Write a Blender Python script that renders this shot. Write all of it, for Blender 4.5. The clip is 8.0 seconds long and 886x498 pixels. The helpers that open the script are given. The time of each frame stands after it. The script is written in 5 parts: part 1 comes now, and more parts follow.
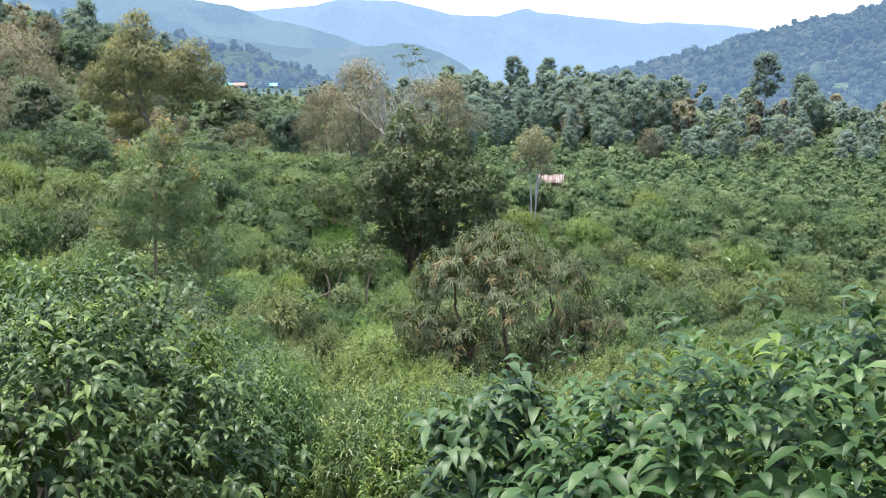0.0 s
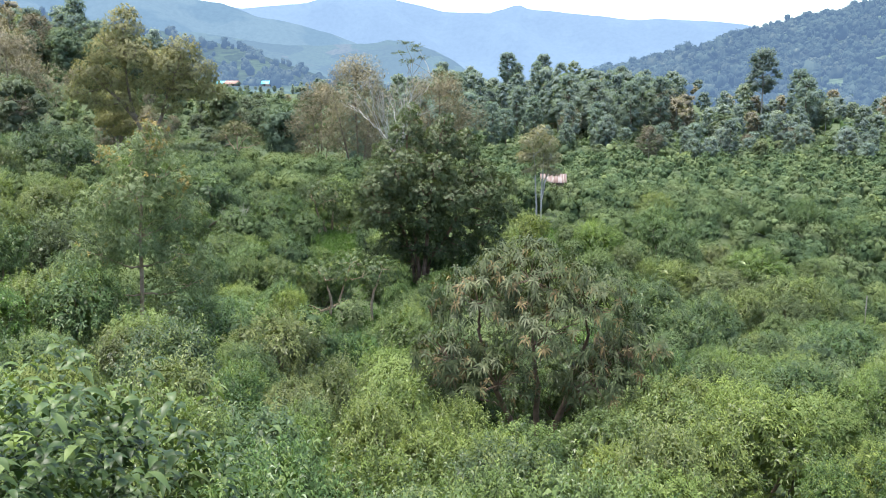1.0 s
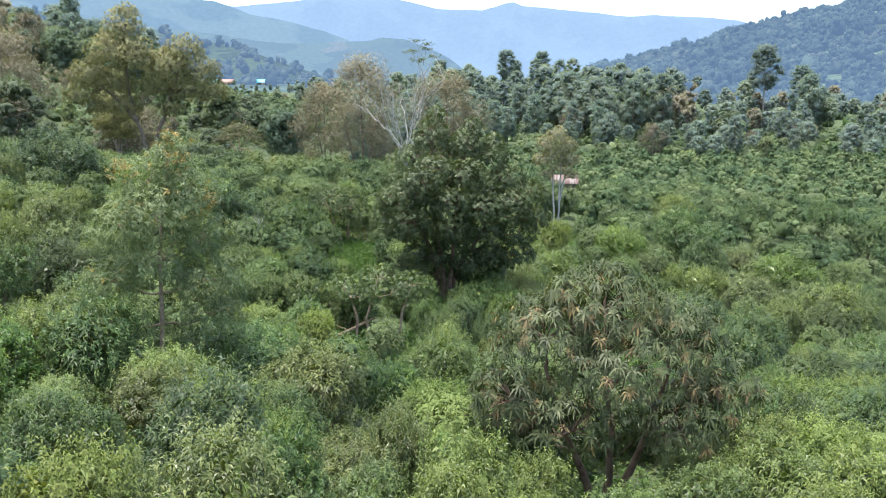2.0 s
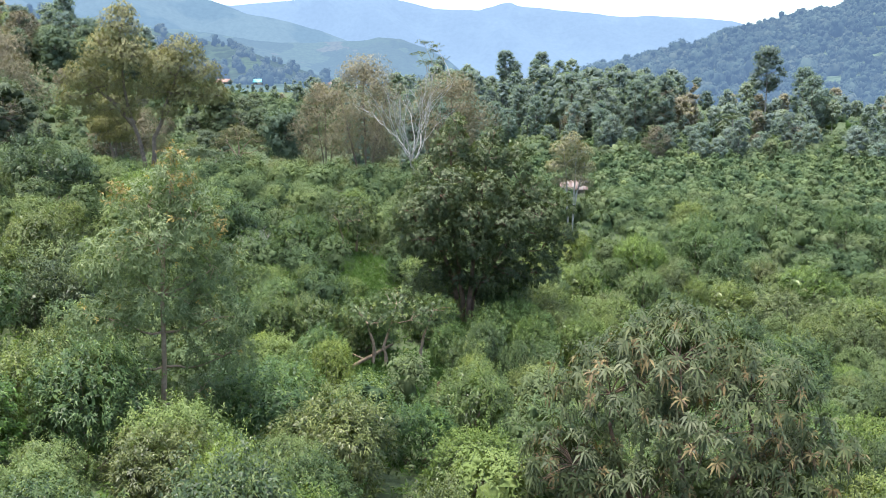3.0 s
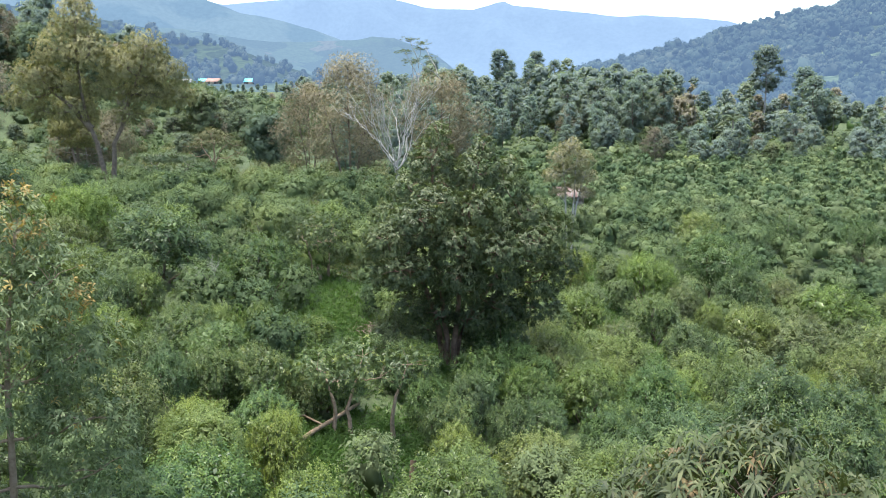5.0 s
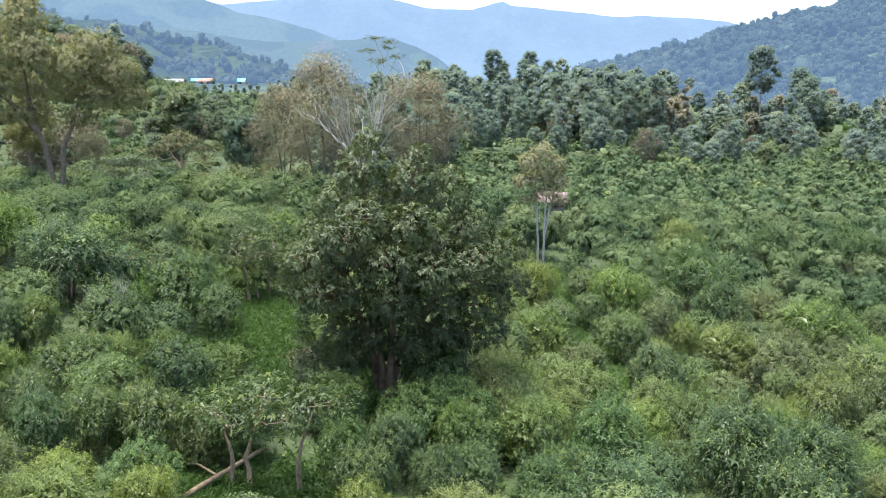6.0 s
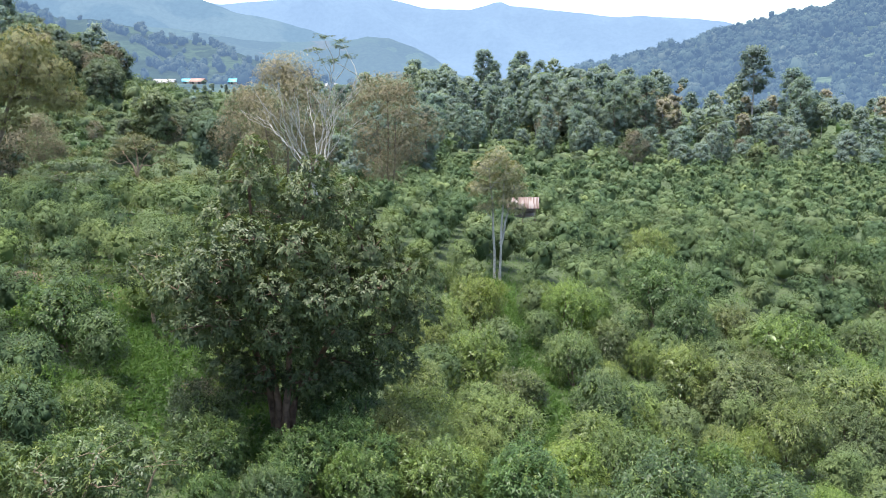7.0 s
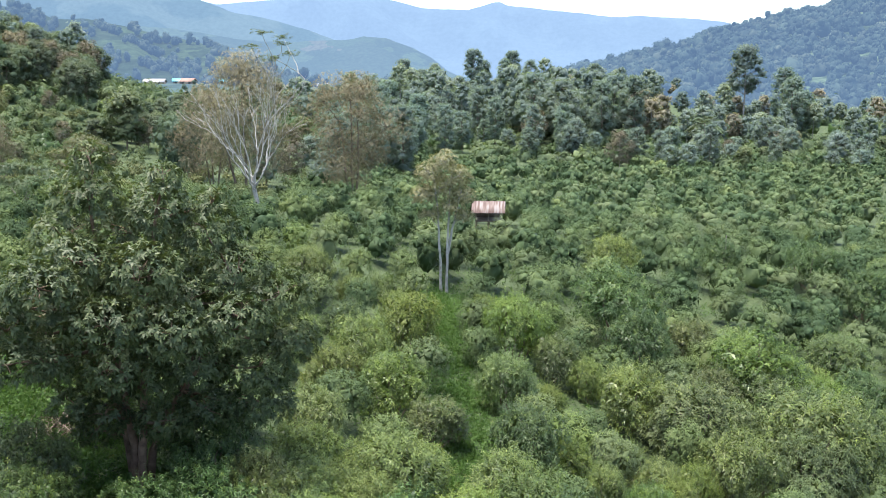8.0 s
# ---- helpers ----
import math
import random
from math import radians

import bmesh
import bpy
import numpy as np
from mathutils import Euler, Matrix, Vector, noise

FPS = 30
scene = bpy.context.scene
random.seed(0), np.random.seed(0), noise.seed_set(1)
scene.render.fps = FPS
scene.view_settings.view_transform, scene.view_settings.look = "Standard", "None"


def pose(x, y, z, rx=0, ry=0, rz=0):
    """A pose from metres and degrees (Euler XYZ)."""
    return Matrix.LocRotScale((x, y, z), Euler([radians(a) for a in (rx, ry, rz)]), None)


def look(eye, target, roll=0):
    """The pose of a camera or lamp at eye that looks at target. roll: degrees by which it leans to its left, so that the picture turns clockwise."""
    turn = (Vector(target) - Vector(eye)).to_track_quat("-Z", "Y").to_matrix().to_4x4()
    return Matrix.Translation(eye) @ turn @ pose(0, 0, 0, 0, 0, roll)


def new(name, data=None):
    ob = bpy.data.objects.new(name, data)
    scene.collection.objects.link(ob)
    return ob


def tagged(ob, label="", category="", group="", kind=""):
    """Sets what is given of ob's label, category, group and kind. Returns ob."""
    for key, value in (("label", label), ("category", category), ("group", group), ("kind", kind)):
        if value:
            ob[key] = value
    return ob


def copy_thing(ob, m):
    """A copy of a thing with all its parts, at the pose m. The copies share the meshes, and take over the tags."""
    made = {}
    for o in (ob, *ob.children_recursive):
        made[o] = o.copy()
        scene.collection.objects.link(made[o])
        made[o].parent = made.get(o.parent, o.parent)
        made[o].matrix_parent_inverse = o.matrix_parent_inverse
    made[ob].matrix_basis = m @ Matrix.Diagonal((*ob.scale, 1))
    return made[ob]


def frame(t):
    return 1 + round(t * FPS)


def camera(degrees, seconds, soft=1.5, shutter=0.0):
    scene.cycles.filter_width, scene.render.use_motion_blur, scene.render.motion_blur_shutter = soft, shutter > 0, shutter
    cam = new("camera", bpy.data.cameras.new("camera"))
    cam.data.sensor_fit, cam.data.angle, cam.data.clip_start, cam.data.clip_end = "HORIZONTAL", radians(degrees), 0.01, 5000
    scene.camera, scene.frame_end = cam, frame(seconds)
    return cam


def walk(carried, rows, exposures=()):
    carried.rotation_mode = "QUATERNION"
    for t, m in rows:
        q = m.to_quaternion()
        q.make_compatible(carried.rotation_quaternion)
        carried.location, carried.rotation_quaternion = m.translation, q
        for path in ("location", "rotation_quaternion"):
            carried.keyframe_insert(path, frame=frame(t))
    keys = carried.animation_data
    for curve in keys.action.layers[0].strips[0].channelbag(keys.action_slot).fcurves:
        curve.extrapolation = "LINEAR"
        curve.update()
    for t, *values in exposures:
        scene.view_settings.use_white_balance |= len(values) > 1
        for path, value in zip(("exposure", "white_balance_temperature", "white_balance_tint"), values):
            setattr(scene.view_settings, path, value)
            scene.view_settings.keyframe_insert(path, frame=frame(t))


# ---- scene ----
cam = camera(52.2, 8.0, soft=1.0)
METRES, EYE, TILT, LEAN, TURN = 28.0, 3.0, -10.0, 0.0, 0.0
ROWS = [
    (0.0, 0.0, 0.0, 0.0, -0.0, 0.0, -0.0),
    (0.5, -0.0071, 0.052, 0.009, -0.24, -0.07, 0.11),
    (1.0, -0.0259, 0.1007, 0.0191, -0.46, -0.17, 0.28),
    (1.5, -0.0529, 0.1456, 0.0296, -0.64, -0.31, 0.55),
    (3.0, -0.1126, 0.2898, 0.0692, -1.08, -0.35, 0.46),
    (3.5, -0.1205, 0.3408, 0.0802, -1.2, -0.35, 0.49),
    (4.0, -0.1217, 0.3919, 0.0901, -1.3, -0.34, 0.51),
    (5.5, -0.055, 0.5513, 0.1194, -1.47, -0.4, 0.45),
    (6.0, -0.0102, 0.6073, 0.1307, -1.5, -0.38, 0.41),
    (6.5, 0.0409, 0.6641, 0.1423, -1.54, -0.38, 0.4),
    (7.0, 0.0956, 0.7225, 0.1532, -1.57, -0.37, 0.42),
    (7.5, 0.1524, 0.7819, 0.1617, -1.6, -0.37, 0.41),
    (8.0, 0.2114, 0.8406, 0.1709, -1.64, -0.37, 0.42),
]
walk(cam, [(t, pose(0, 0, EYE, TILT, LEAN, TURN) @ pose(METRES * x, METRES * y, METRES * z, 90 + pitch, roll, yaw)) for t, x, y, z, yaw, pitch, roll in ROWS], exposures=[(0.0, 1.9), (8.0, 1.87)])

# ---- world, sun ----
SUN_ELEV, SUN_TURN = 80.0, 262.0
world = bpy.data.worlds.new("world")
scene.world = world
world.use_nodes = True
wn = world.node_tree
sky = wn.nodes.new("ShaderNodeTexSky")
sky.sky_type = "NISHITA"
sky.sun_disc = False
sky.sun_elevation, sky.sun_rotation = radians(SUN_ELEV), radians(SUN_TURN)
sky.air_density, sky.dust_density, sky.ozone_density, sky.altitude = 1.0, 3.0, 0.4, 600
bg = wn.nodes["Background"]
bg.inputs["Strength"].default_value = 0.122
wn.links.new(sky.outputs["Color"], bg.inputs["Color"])
sun = new("sun", bpy.data.lights.new("sun", "SUN"))
sun.data.energy, sun.data.angle, sun.data.color = 2.4, radians(26), (1.0, 0.97, 0.92)
sd = Vector((math.sin(radians(SUN_TURN)) * math.cos(radians(SUN_ELEV)), math.cos(radians(SUN_TURN)) * math.cos(radians(SUN_ELEV)), math.sin(radians(SUN_ELEV))))
sun.matrix_world = look(sd * 50, (0, 0, 0))


# ---- materials ----
def nodes_of(name):
    m = bpy.data.materials.new(name)
    m.use_nodes = True
    nt = m.node_tree
    return m, nt, nt.nodes["Principled BSDF"], nt.nodes["Material Output"]


def ramp(nt, fac, stops):
    r = nt.nodes.new("ShaderNodeValToRGB")
    e = r.color_ramp.elements
    while len(e) < len(stops):
        e.new(0.5)
    for k, (p, c) in zip(e, stops):
        k.position, k.color = p, (*c, 1)
    nt.links.new(fac, r.inputs["Fac"])
    return r.outputs["Color"]


def noise_of(nt, scale, detail=4.0, coord="Object", rough=0.55, space=None):
    tc = nt.nodes.new("ShaderNodeTexCoord")
    n = nt.nodes.new("ShaderNodeTexNoise")
    n.inputs["Scale"].default_value, n.inputs["Detail"].default_value, n.inputs["Roughness"].default_value = scale, detail, rough
    nt.links.new(tc.outputs[coord], n.inputs["Vector"])
    return n.outputs["Fac"]


def mixed(nt, fac, a, b, how="MIX"):
    m = nt.nodes.new("ShaderNodeMix")
    m.data_type, m.blend_type = "RGBA", how
    for key, v in ((0, fac), (6, a), (7, b)):
        if hasattr(v, "is_output"):
            nt.links.new(v, m.inputs[key])
        elif key == 0:
            m.inputs[0].default_value = v
        else:
            m.inputs[key].default_value = (*v, 1)
    return m.outputs[2]


def hue_shift(nt, col, hue=0.0, sat=0.0, val=0.3, at=None):
    """Shifts each object's colour a little, by its own random number."""
    info = nt.nodes.new("ShaderNodeObjectInfo")
    h = nt.nodes.new("ShaderNodeHueSaturation")
    for key, mid, amp, mul in (("Hue", 0.5, hue, 1.0), ("Saturation", 1.0, sat, 7.3), ("Value", 1.0, val, 3.7)):
        if not amp:
            continue
        a = nt.nodes.new("ShaderNodeMath")
        a.operation = "MULTIPLY"
        a.inputs[1].default_value = mul
        nt.links.new(info.outputs["Random"], a.inputs[0])
        f = nt.nodes.new("ShaderNodeMath")
        f.operation = "FRACT"
        nt.links.new(a.outputs[0], f.inputs[0])
        r = nt.nodes.new("ShaderNodeMapRange")
        r.inputs["To Min"].default_value, r.inputs["To Max"].default_value = mid - amp, mid + amp
        nt.links.new(f.outputs[0], r.inputs["Value"])
        nt.links.new(r.outputs["Result"], h.inputs[key])
    nt.links.new(col, h.inputs["Color"])
    return h.outputs["Color"]


def leaf_mat(name, dark, mid, light, rough=0.5, spec=0.25, through_light=0.25, patch=1.2, hue=0.015, val=0.25):
    """Foliage: each leaf its own tone, patches of new and old growth, a little light through the blade."""
    m, nt, b, out = nodes_of(name)
    geo = nt.nodes.new("ShaderNodeNewGeometry")
    col = ramp(nt, geo.outputs["Random Per Island"], [(0.0, dark), (0.55, mid), (1.0, light)])
    patchy = ramp(nt, noise_of(nt, patch, 3.0), [(0.3, (0.62, 0.68, 0.62)), (0.7, (1.3, 1.25, 1.1))])
    col = mixed(nt, 1.0, col, patchy, "MULTIPLY")
    col = hue_shift(nt, col, hue, 0.1, val)
    nt.links.new(col, b.inputs["Base Color"])
    b.inputs["Roughness"].default_value = rough
    b.inputs["Specular IOR Level"].default_value = spec
    tr = nt.nodes.new("ShaderNodeBsdfTranslucent")
    nt.links.new(mixed(nt, 1.0, col, (1.2, 1.25, 0.6), "MULTIPLY"), tr.inputs["Color"])
    mx = nt.nodes.new("ShaderNodeMixShader")
    mx.inputs[0].default_value = through_light
    nt.links.new(b.outputs[0], mx.inputs[1])
    nt.links.new(tr.outputs[0], mx.inputs[2])
    nt.links.new(mx.outputs[0], out.inputs["Surface"])
    return m


def bark_mat(name, dark, light, scale=6.0, rough=0.85):
    m, nt, b, out = nodes_of(name)
    f = noise_of(nt, scale, 6.0)
    col = ramp(nt, f, [(0.3, dark), (0.7, light)])
    nt.links.new(col, b.inputs["Base Color"])
    b.inputs["Roughness"].default_value = rough
    bu = nt.nodes.new("ShaderNodeBump")
    bu.inputs["Strength"].default_value, bu.inputs["Distance"].default_value = 0.5, 0.03
    nt.links.new(f, bu.inputs["Height"])
    nt.links.new(bu.outputs[0], b.inputs["Normal"])
    return m


TEA = leaf_mat("tea_leaf", (0.062, 0.092, 0.0252), (0.11, 0.153, 0.042), (0.195, 0.24, 0.079), rough=0.38, spec=0.4, through_light=0.25, val=0.24, hue=0.018)
TEA_DARK = leaf_mat("tea_leaf_dark", (0.034, 0.064, 0.0227), (0.062, 0.105, 0.037), (0.115, 0.168, 0.0655), rough=0.42, spec=0.32, through_light=0.2, val=0.2)
TEA_DEEP = leaf_mat("tea_leaf_deep", (0.042, 0.078, 0.0218), (0.078, 0.133, 0.0353), (0.145, 0.215, 0.0706), rough=0.38, spec=0.4, through_light=0.25, val=0.2, hue=0.012)
TEA_NEAR = leaf_mat("tea_leaf_olive", (0.038, 0.064, 0.0202), (0.07, 0.108, 0.0336), (0.13, 0.176, 0.063), rough=0.42, spec=0.3, through_light=0.25, patch=2.0)
SCRUB = leaf_mat("scrub_leaf", (0.09, 0.122, 0.078), (0.108, 0.143, 0.09), (0.128, 0.163, 0.1), rough=0.8, spec=0.1, patch=0.1)
TEA_GREY = leaf_mat("tea_leaf_greyish", (0.0605, 0.0865, 0.0334), (0.102, 0.136, 0.0562), (0.16, 0.193, 0.0874), rough=0.45, spec=0.25, through_light=0.22, val=0.12)
TEA_YOUNG = leaf_mat("tea_leaf_young", (0.12, 0.168, 0.05), (0.155, 0.205, 0.068), (0.2, 0.25, 0.095), through_light=0.3, val=0.12)
TEA_BIG = leaf_mat("broad_tea_leaf", (0.034, 0.068, 0.027), (0.054, 0.098, 0.039), (0.092, 0.145, 0.06), rough=0.45, spec=0.3, through_light=0.25, patch=2.0, hue=0.004, val=0.08)
DARK_TREE = leaf_mat("dark_tree_leaf", (0.044, 0.064, 0.03), (0.074, 0.096, 0.045), (0.118, 0.134, 0.07), rough=0.48, spec=0.3, through_light=0.25, patch=0.6)
MANGO = leaf_mat("mango_leaf", (0.058, 0.086, 0.035), (0.084, 0.118, 0.048), (0.138, 0.166, 0.08), rough=0.52, through_light=0.25)
MANGO_OLD = leaf_mat("mango_leaf_brown", (0.15, 0.11, 0.055), (0.22, 0.175, 0.075), (0.3, 0.255, 0.1), rough=0.6)
AIRY = leaf_mat("airy_tree_leaf", (0.095, 0.13, 0.062), (0.14, 0.182, 0.09), (0.2, 0.245, 0.132), rough=0.5, through_light=0.3)
YELLOW_TREE = leaf_mat("yellowing_leaf", (0.16, 0.16, 0.085), (0.215, 0.21, 0.115), (0.275, 0.265, 0.15), rough=0.6, through_light=0.3, hue=0.004, val=0.06)
ORANGE = leaf_mat("orange_new_leaf", (0.26, 0.19, 0.06), (0.33, 0.25, 0.085), (0.4, 0.32, 0.12), rough=0.5)
BROWN_TREE = leaf_mat("brown_dry_leaf", (0.168, 0.146, 0.106), (0.215, 0.19, 0.14), (0.265, 0.235, 0.178), rough=0.8, through_light=0.2, hue=0.0)
ROUND_LEAF = leaf_mat("round_tree_leaf", (0.075, 0.11, 0.082), (0.09, 0.13, 0.096), (0.108, 0.15, 0.11), rough=0.7, spec=0.15, patch=0.3)
BROWN_OLIVE = leaf_mat("olive_brown_leaf", (0.095, 0.1, 0.062), (0.12, 0.125, 0.077), (0.15, 0.152, 0.096), rough=0.8, through_light=0.2, hue=0.0)
BROWN_DULL = leaf_mat("dull_brown_leaf", (0.125, 0.112, 0.086), (0.155, 0.14, 0.108), (0.188, 0.17, 0.132), rough=0.8, through_light=0.2, hue=0.0)
TAN_TREE = leaf_mat("tan_leaf", (0.2, 0.19, 0.11), (0.26, 0.245, 0.15), (0.32, 0.3, 0.2), rough=0.6, hue=0.0, val=0.05)
# wood leaf colours lifted towards pale blue: distance haze painted into the base colour
HAZED_FOREST = leaf_mat("hazed_forest_leaf", (0.178, 0.23, 0.234), (0.194, 0.246, 0.25), (0.212, 0.264, 0.266), rough=0.95, spec=0.05, patch=0.1, val=0.12, hue=0.02, through_light=0.45)
HAZED_CROWNS = [HAZED_FOREST] + [leaf_mat("hazed_forest_leaf_" + n, *c, rough=0.95, spec=0.05, patch=0.08, val=0.0, hue=0.0, through_light=0.45)
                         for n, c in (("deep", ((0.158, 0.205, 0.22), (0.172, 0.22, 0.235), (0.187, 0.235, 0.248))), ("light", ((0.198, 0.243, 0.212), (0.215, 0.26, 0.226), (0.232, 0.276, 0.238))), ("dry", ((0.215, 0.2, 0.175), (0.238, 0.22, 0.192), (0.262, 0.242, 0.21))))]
SLOPE_LEAF = leaf_mat("slope_tree_leaf", (0.1, 0.132, 0.098), (0.12, 0.154, 0.114), (0.142, 0.176, 0.128), rough=0.85, spec=0.08, patch=0.2, val=0.15, hue=0.02, through_light=0.3)
HAZED_LEAF = leaf_mat("hazed_far_leaf", (0.032, 0.048, 0.042), (0.04, 0.058, 0.048), (0.05, 0.07, 0.056), rough=0.8, spec=0.03, patch=0.02, val=0.1)
GRASS_DRY = leaf_mat("dry_grass_blade", (0.095, 0.108, 0.048), (0.125, 0.138, 0.062), (0.158, 0.168, 0.082), rough=0.7, through_light=0.3, patch=0.15)
GRASS = leaf_mat("grass_blade", (0.072, 0.13, 0.038), (0.096, 0.165, 0.05), (0.128, 0.2, 0.07), rough=0.6, through_light=0.35, patch=0.15)
# tones differ from bush to bush, all greyed and blued as painted haze
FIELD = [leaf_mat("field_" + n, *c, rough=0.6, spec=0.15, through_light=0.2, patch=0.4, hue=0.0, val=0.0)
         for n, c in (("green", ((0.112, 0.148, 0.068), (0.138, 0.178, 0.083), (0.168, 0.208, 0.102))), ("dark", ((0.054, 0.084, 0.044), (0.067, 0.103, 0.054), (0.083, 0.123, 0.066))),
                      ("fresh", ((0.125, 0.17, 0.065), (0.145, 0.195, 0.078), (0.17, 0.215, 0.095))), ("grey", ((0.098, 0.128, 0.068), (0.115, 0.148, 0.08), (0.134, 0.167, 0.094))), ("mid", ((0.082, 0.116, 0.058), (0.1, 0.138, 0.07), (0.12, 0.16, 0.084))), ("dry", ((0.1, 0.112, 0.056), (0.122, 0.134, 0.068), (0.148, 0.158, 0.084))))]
# woods on the far hills; a blue emission paints haze over the leaves
HAZED_WOODS = [HAZED_LEAF, leaf_mat("hazed_far_leaf_dark", (0.024, 0.036, 0.033), (0.03, 0.044, 0.038), (0.038, 0.053, 0.044), rough=0.8, spec=0.03, patch=0.02, val=0.1),
             leaf_mat("hazed_far_leaf_pale", (0.042, 0.054, 0.044), (0.052, 0.066, 0.052), (0.064, 0.078, 0.06), rough=0.8, spec=0.03, patch=0.02, val=0.1)]
for far_m in HAZED_WOODS:
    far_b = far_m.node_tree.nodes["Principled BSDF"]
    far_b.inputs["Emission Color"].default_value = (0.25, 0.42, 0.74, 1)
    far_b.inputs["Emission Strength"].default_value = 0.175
BARK = bark_mat("bark", (0.09, 0.065, 0.045), (0.2, 0.16, 0.12))
BARK_TAN = bark_mat("tan_bark", (0.2, 0.14, 0.09), (0.4, 0.3, 0.21), 9.0)
BARK_PALE = bark_mat("pale_bark", (0.2, 0.18, 0.15), (0.38, 0.35, 0.31))
BARK_RED = bark_mat("reddish_bark", (0.07, 0.042, 0.028), (0.23, 0.15, 0.1), 5.0)
BARK_WHITE = bark_mat("bleached_bark", (0.26, 0.245, 0.22), (0.46, 0.44, 0.4))
LOG_WOOD = bark_mat("cut_log_wood", (0.12, 0.085, 0.05), (0.27, 0.2, 0.125))


def ground_mat():
    m, nt, b, out = nodes_of("grassy_ground")
    f = noise_of(nt, 0.09, 6.0, "Object")
    f2 = noise_of(nt, 2.2, 9.0, "Object", 0.7)
    grass = ramp(nt, f2, [(0.32, (0.026, 0.04, 0.014)), (0.5, (0.054, 0.079, 0.028)), (0.7, (0.09, 0.122, 0.048))])
    soil = ramp(nt, noise_of(nt, 4.0, 6.0), [(0.3, (0.13, 0.085, 0.045)), (0.7, (0.27, 0.19, 0.11))])
    where = ramp(nt, f, [(0.69, (0, 0, 0)), (0.76, (1, 1, 1))])
    nt.links.new(mixed(nt, where, grass, soil), b.inputs["Base Color"])
    b.inputs["Roughness"].default_value = 0.95
    bu = nt.nodes.new("ShaderNodeBump")
    bu.inputs["Strength"].default_value, bu.inputs["Distance"].default_value = 0.6, 0.15
    nt.links.new(f2, bu.inputs["Height"])
    nt.links.new(bu.outputs[0], b.inputs["Normal"])
    return m


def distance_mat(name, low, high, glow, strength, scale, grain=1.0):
    """Far hills: wooded slopes, with haze painted on as a blue emission."""
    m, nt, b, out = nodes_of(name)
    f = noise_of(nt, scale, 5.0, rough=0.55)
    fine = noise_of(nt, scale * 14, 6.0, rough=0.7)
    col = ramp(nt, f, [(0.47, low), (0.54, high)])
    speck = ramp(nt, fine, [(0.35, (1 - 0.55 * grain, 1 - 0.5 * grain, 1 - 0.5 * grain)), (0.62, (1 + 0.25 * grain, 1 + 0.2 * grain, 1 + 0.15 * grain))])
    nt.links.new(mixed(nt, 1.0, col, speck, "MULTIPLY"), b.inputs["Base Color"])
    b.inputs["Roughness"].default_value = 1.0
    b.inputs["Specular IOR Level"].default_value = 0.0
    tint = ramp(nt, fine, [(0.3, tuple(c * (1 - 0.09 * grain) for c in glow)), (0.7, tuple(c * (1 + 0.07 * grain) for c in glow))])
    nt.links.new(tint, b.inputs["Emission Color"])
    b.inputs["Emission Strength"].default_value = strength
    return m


def plain_mat(name, col, rough=0.6, metal=0.0, scale=8.0, spread=0.25):
    m, nt, b, out = nodes_of(name)
    c = ramp(nt, noise_of(nt, scale, 5.0), [(0.3, tuple(v * (1 - spread) for v in col)), (0.7, tuple(min(1, v * (1 + spread)) for v in col))])
    nt.links.new(c, b.inputs["Base Color"])
    b.inputs["Roughness"].default_value, b.inputs["Metallic"].default_value = rough, metal
    return m


# ---- mesh helpers ----
def unit(v):
    return v / np.maximum(np.linalg.norm(v, axis=-1, keepdims=True), 1e-9)


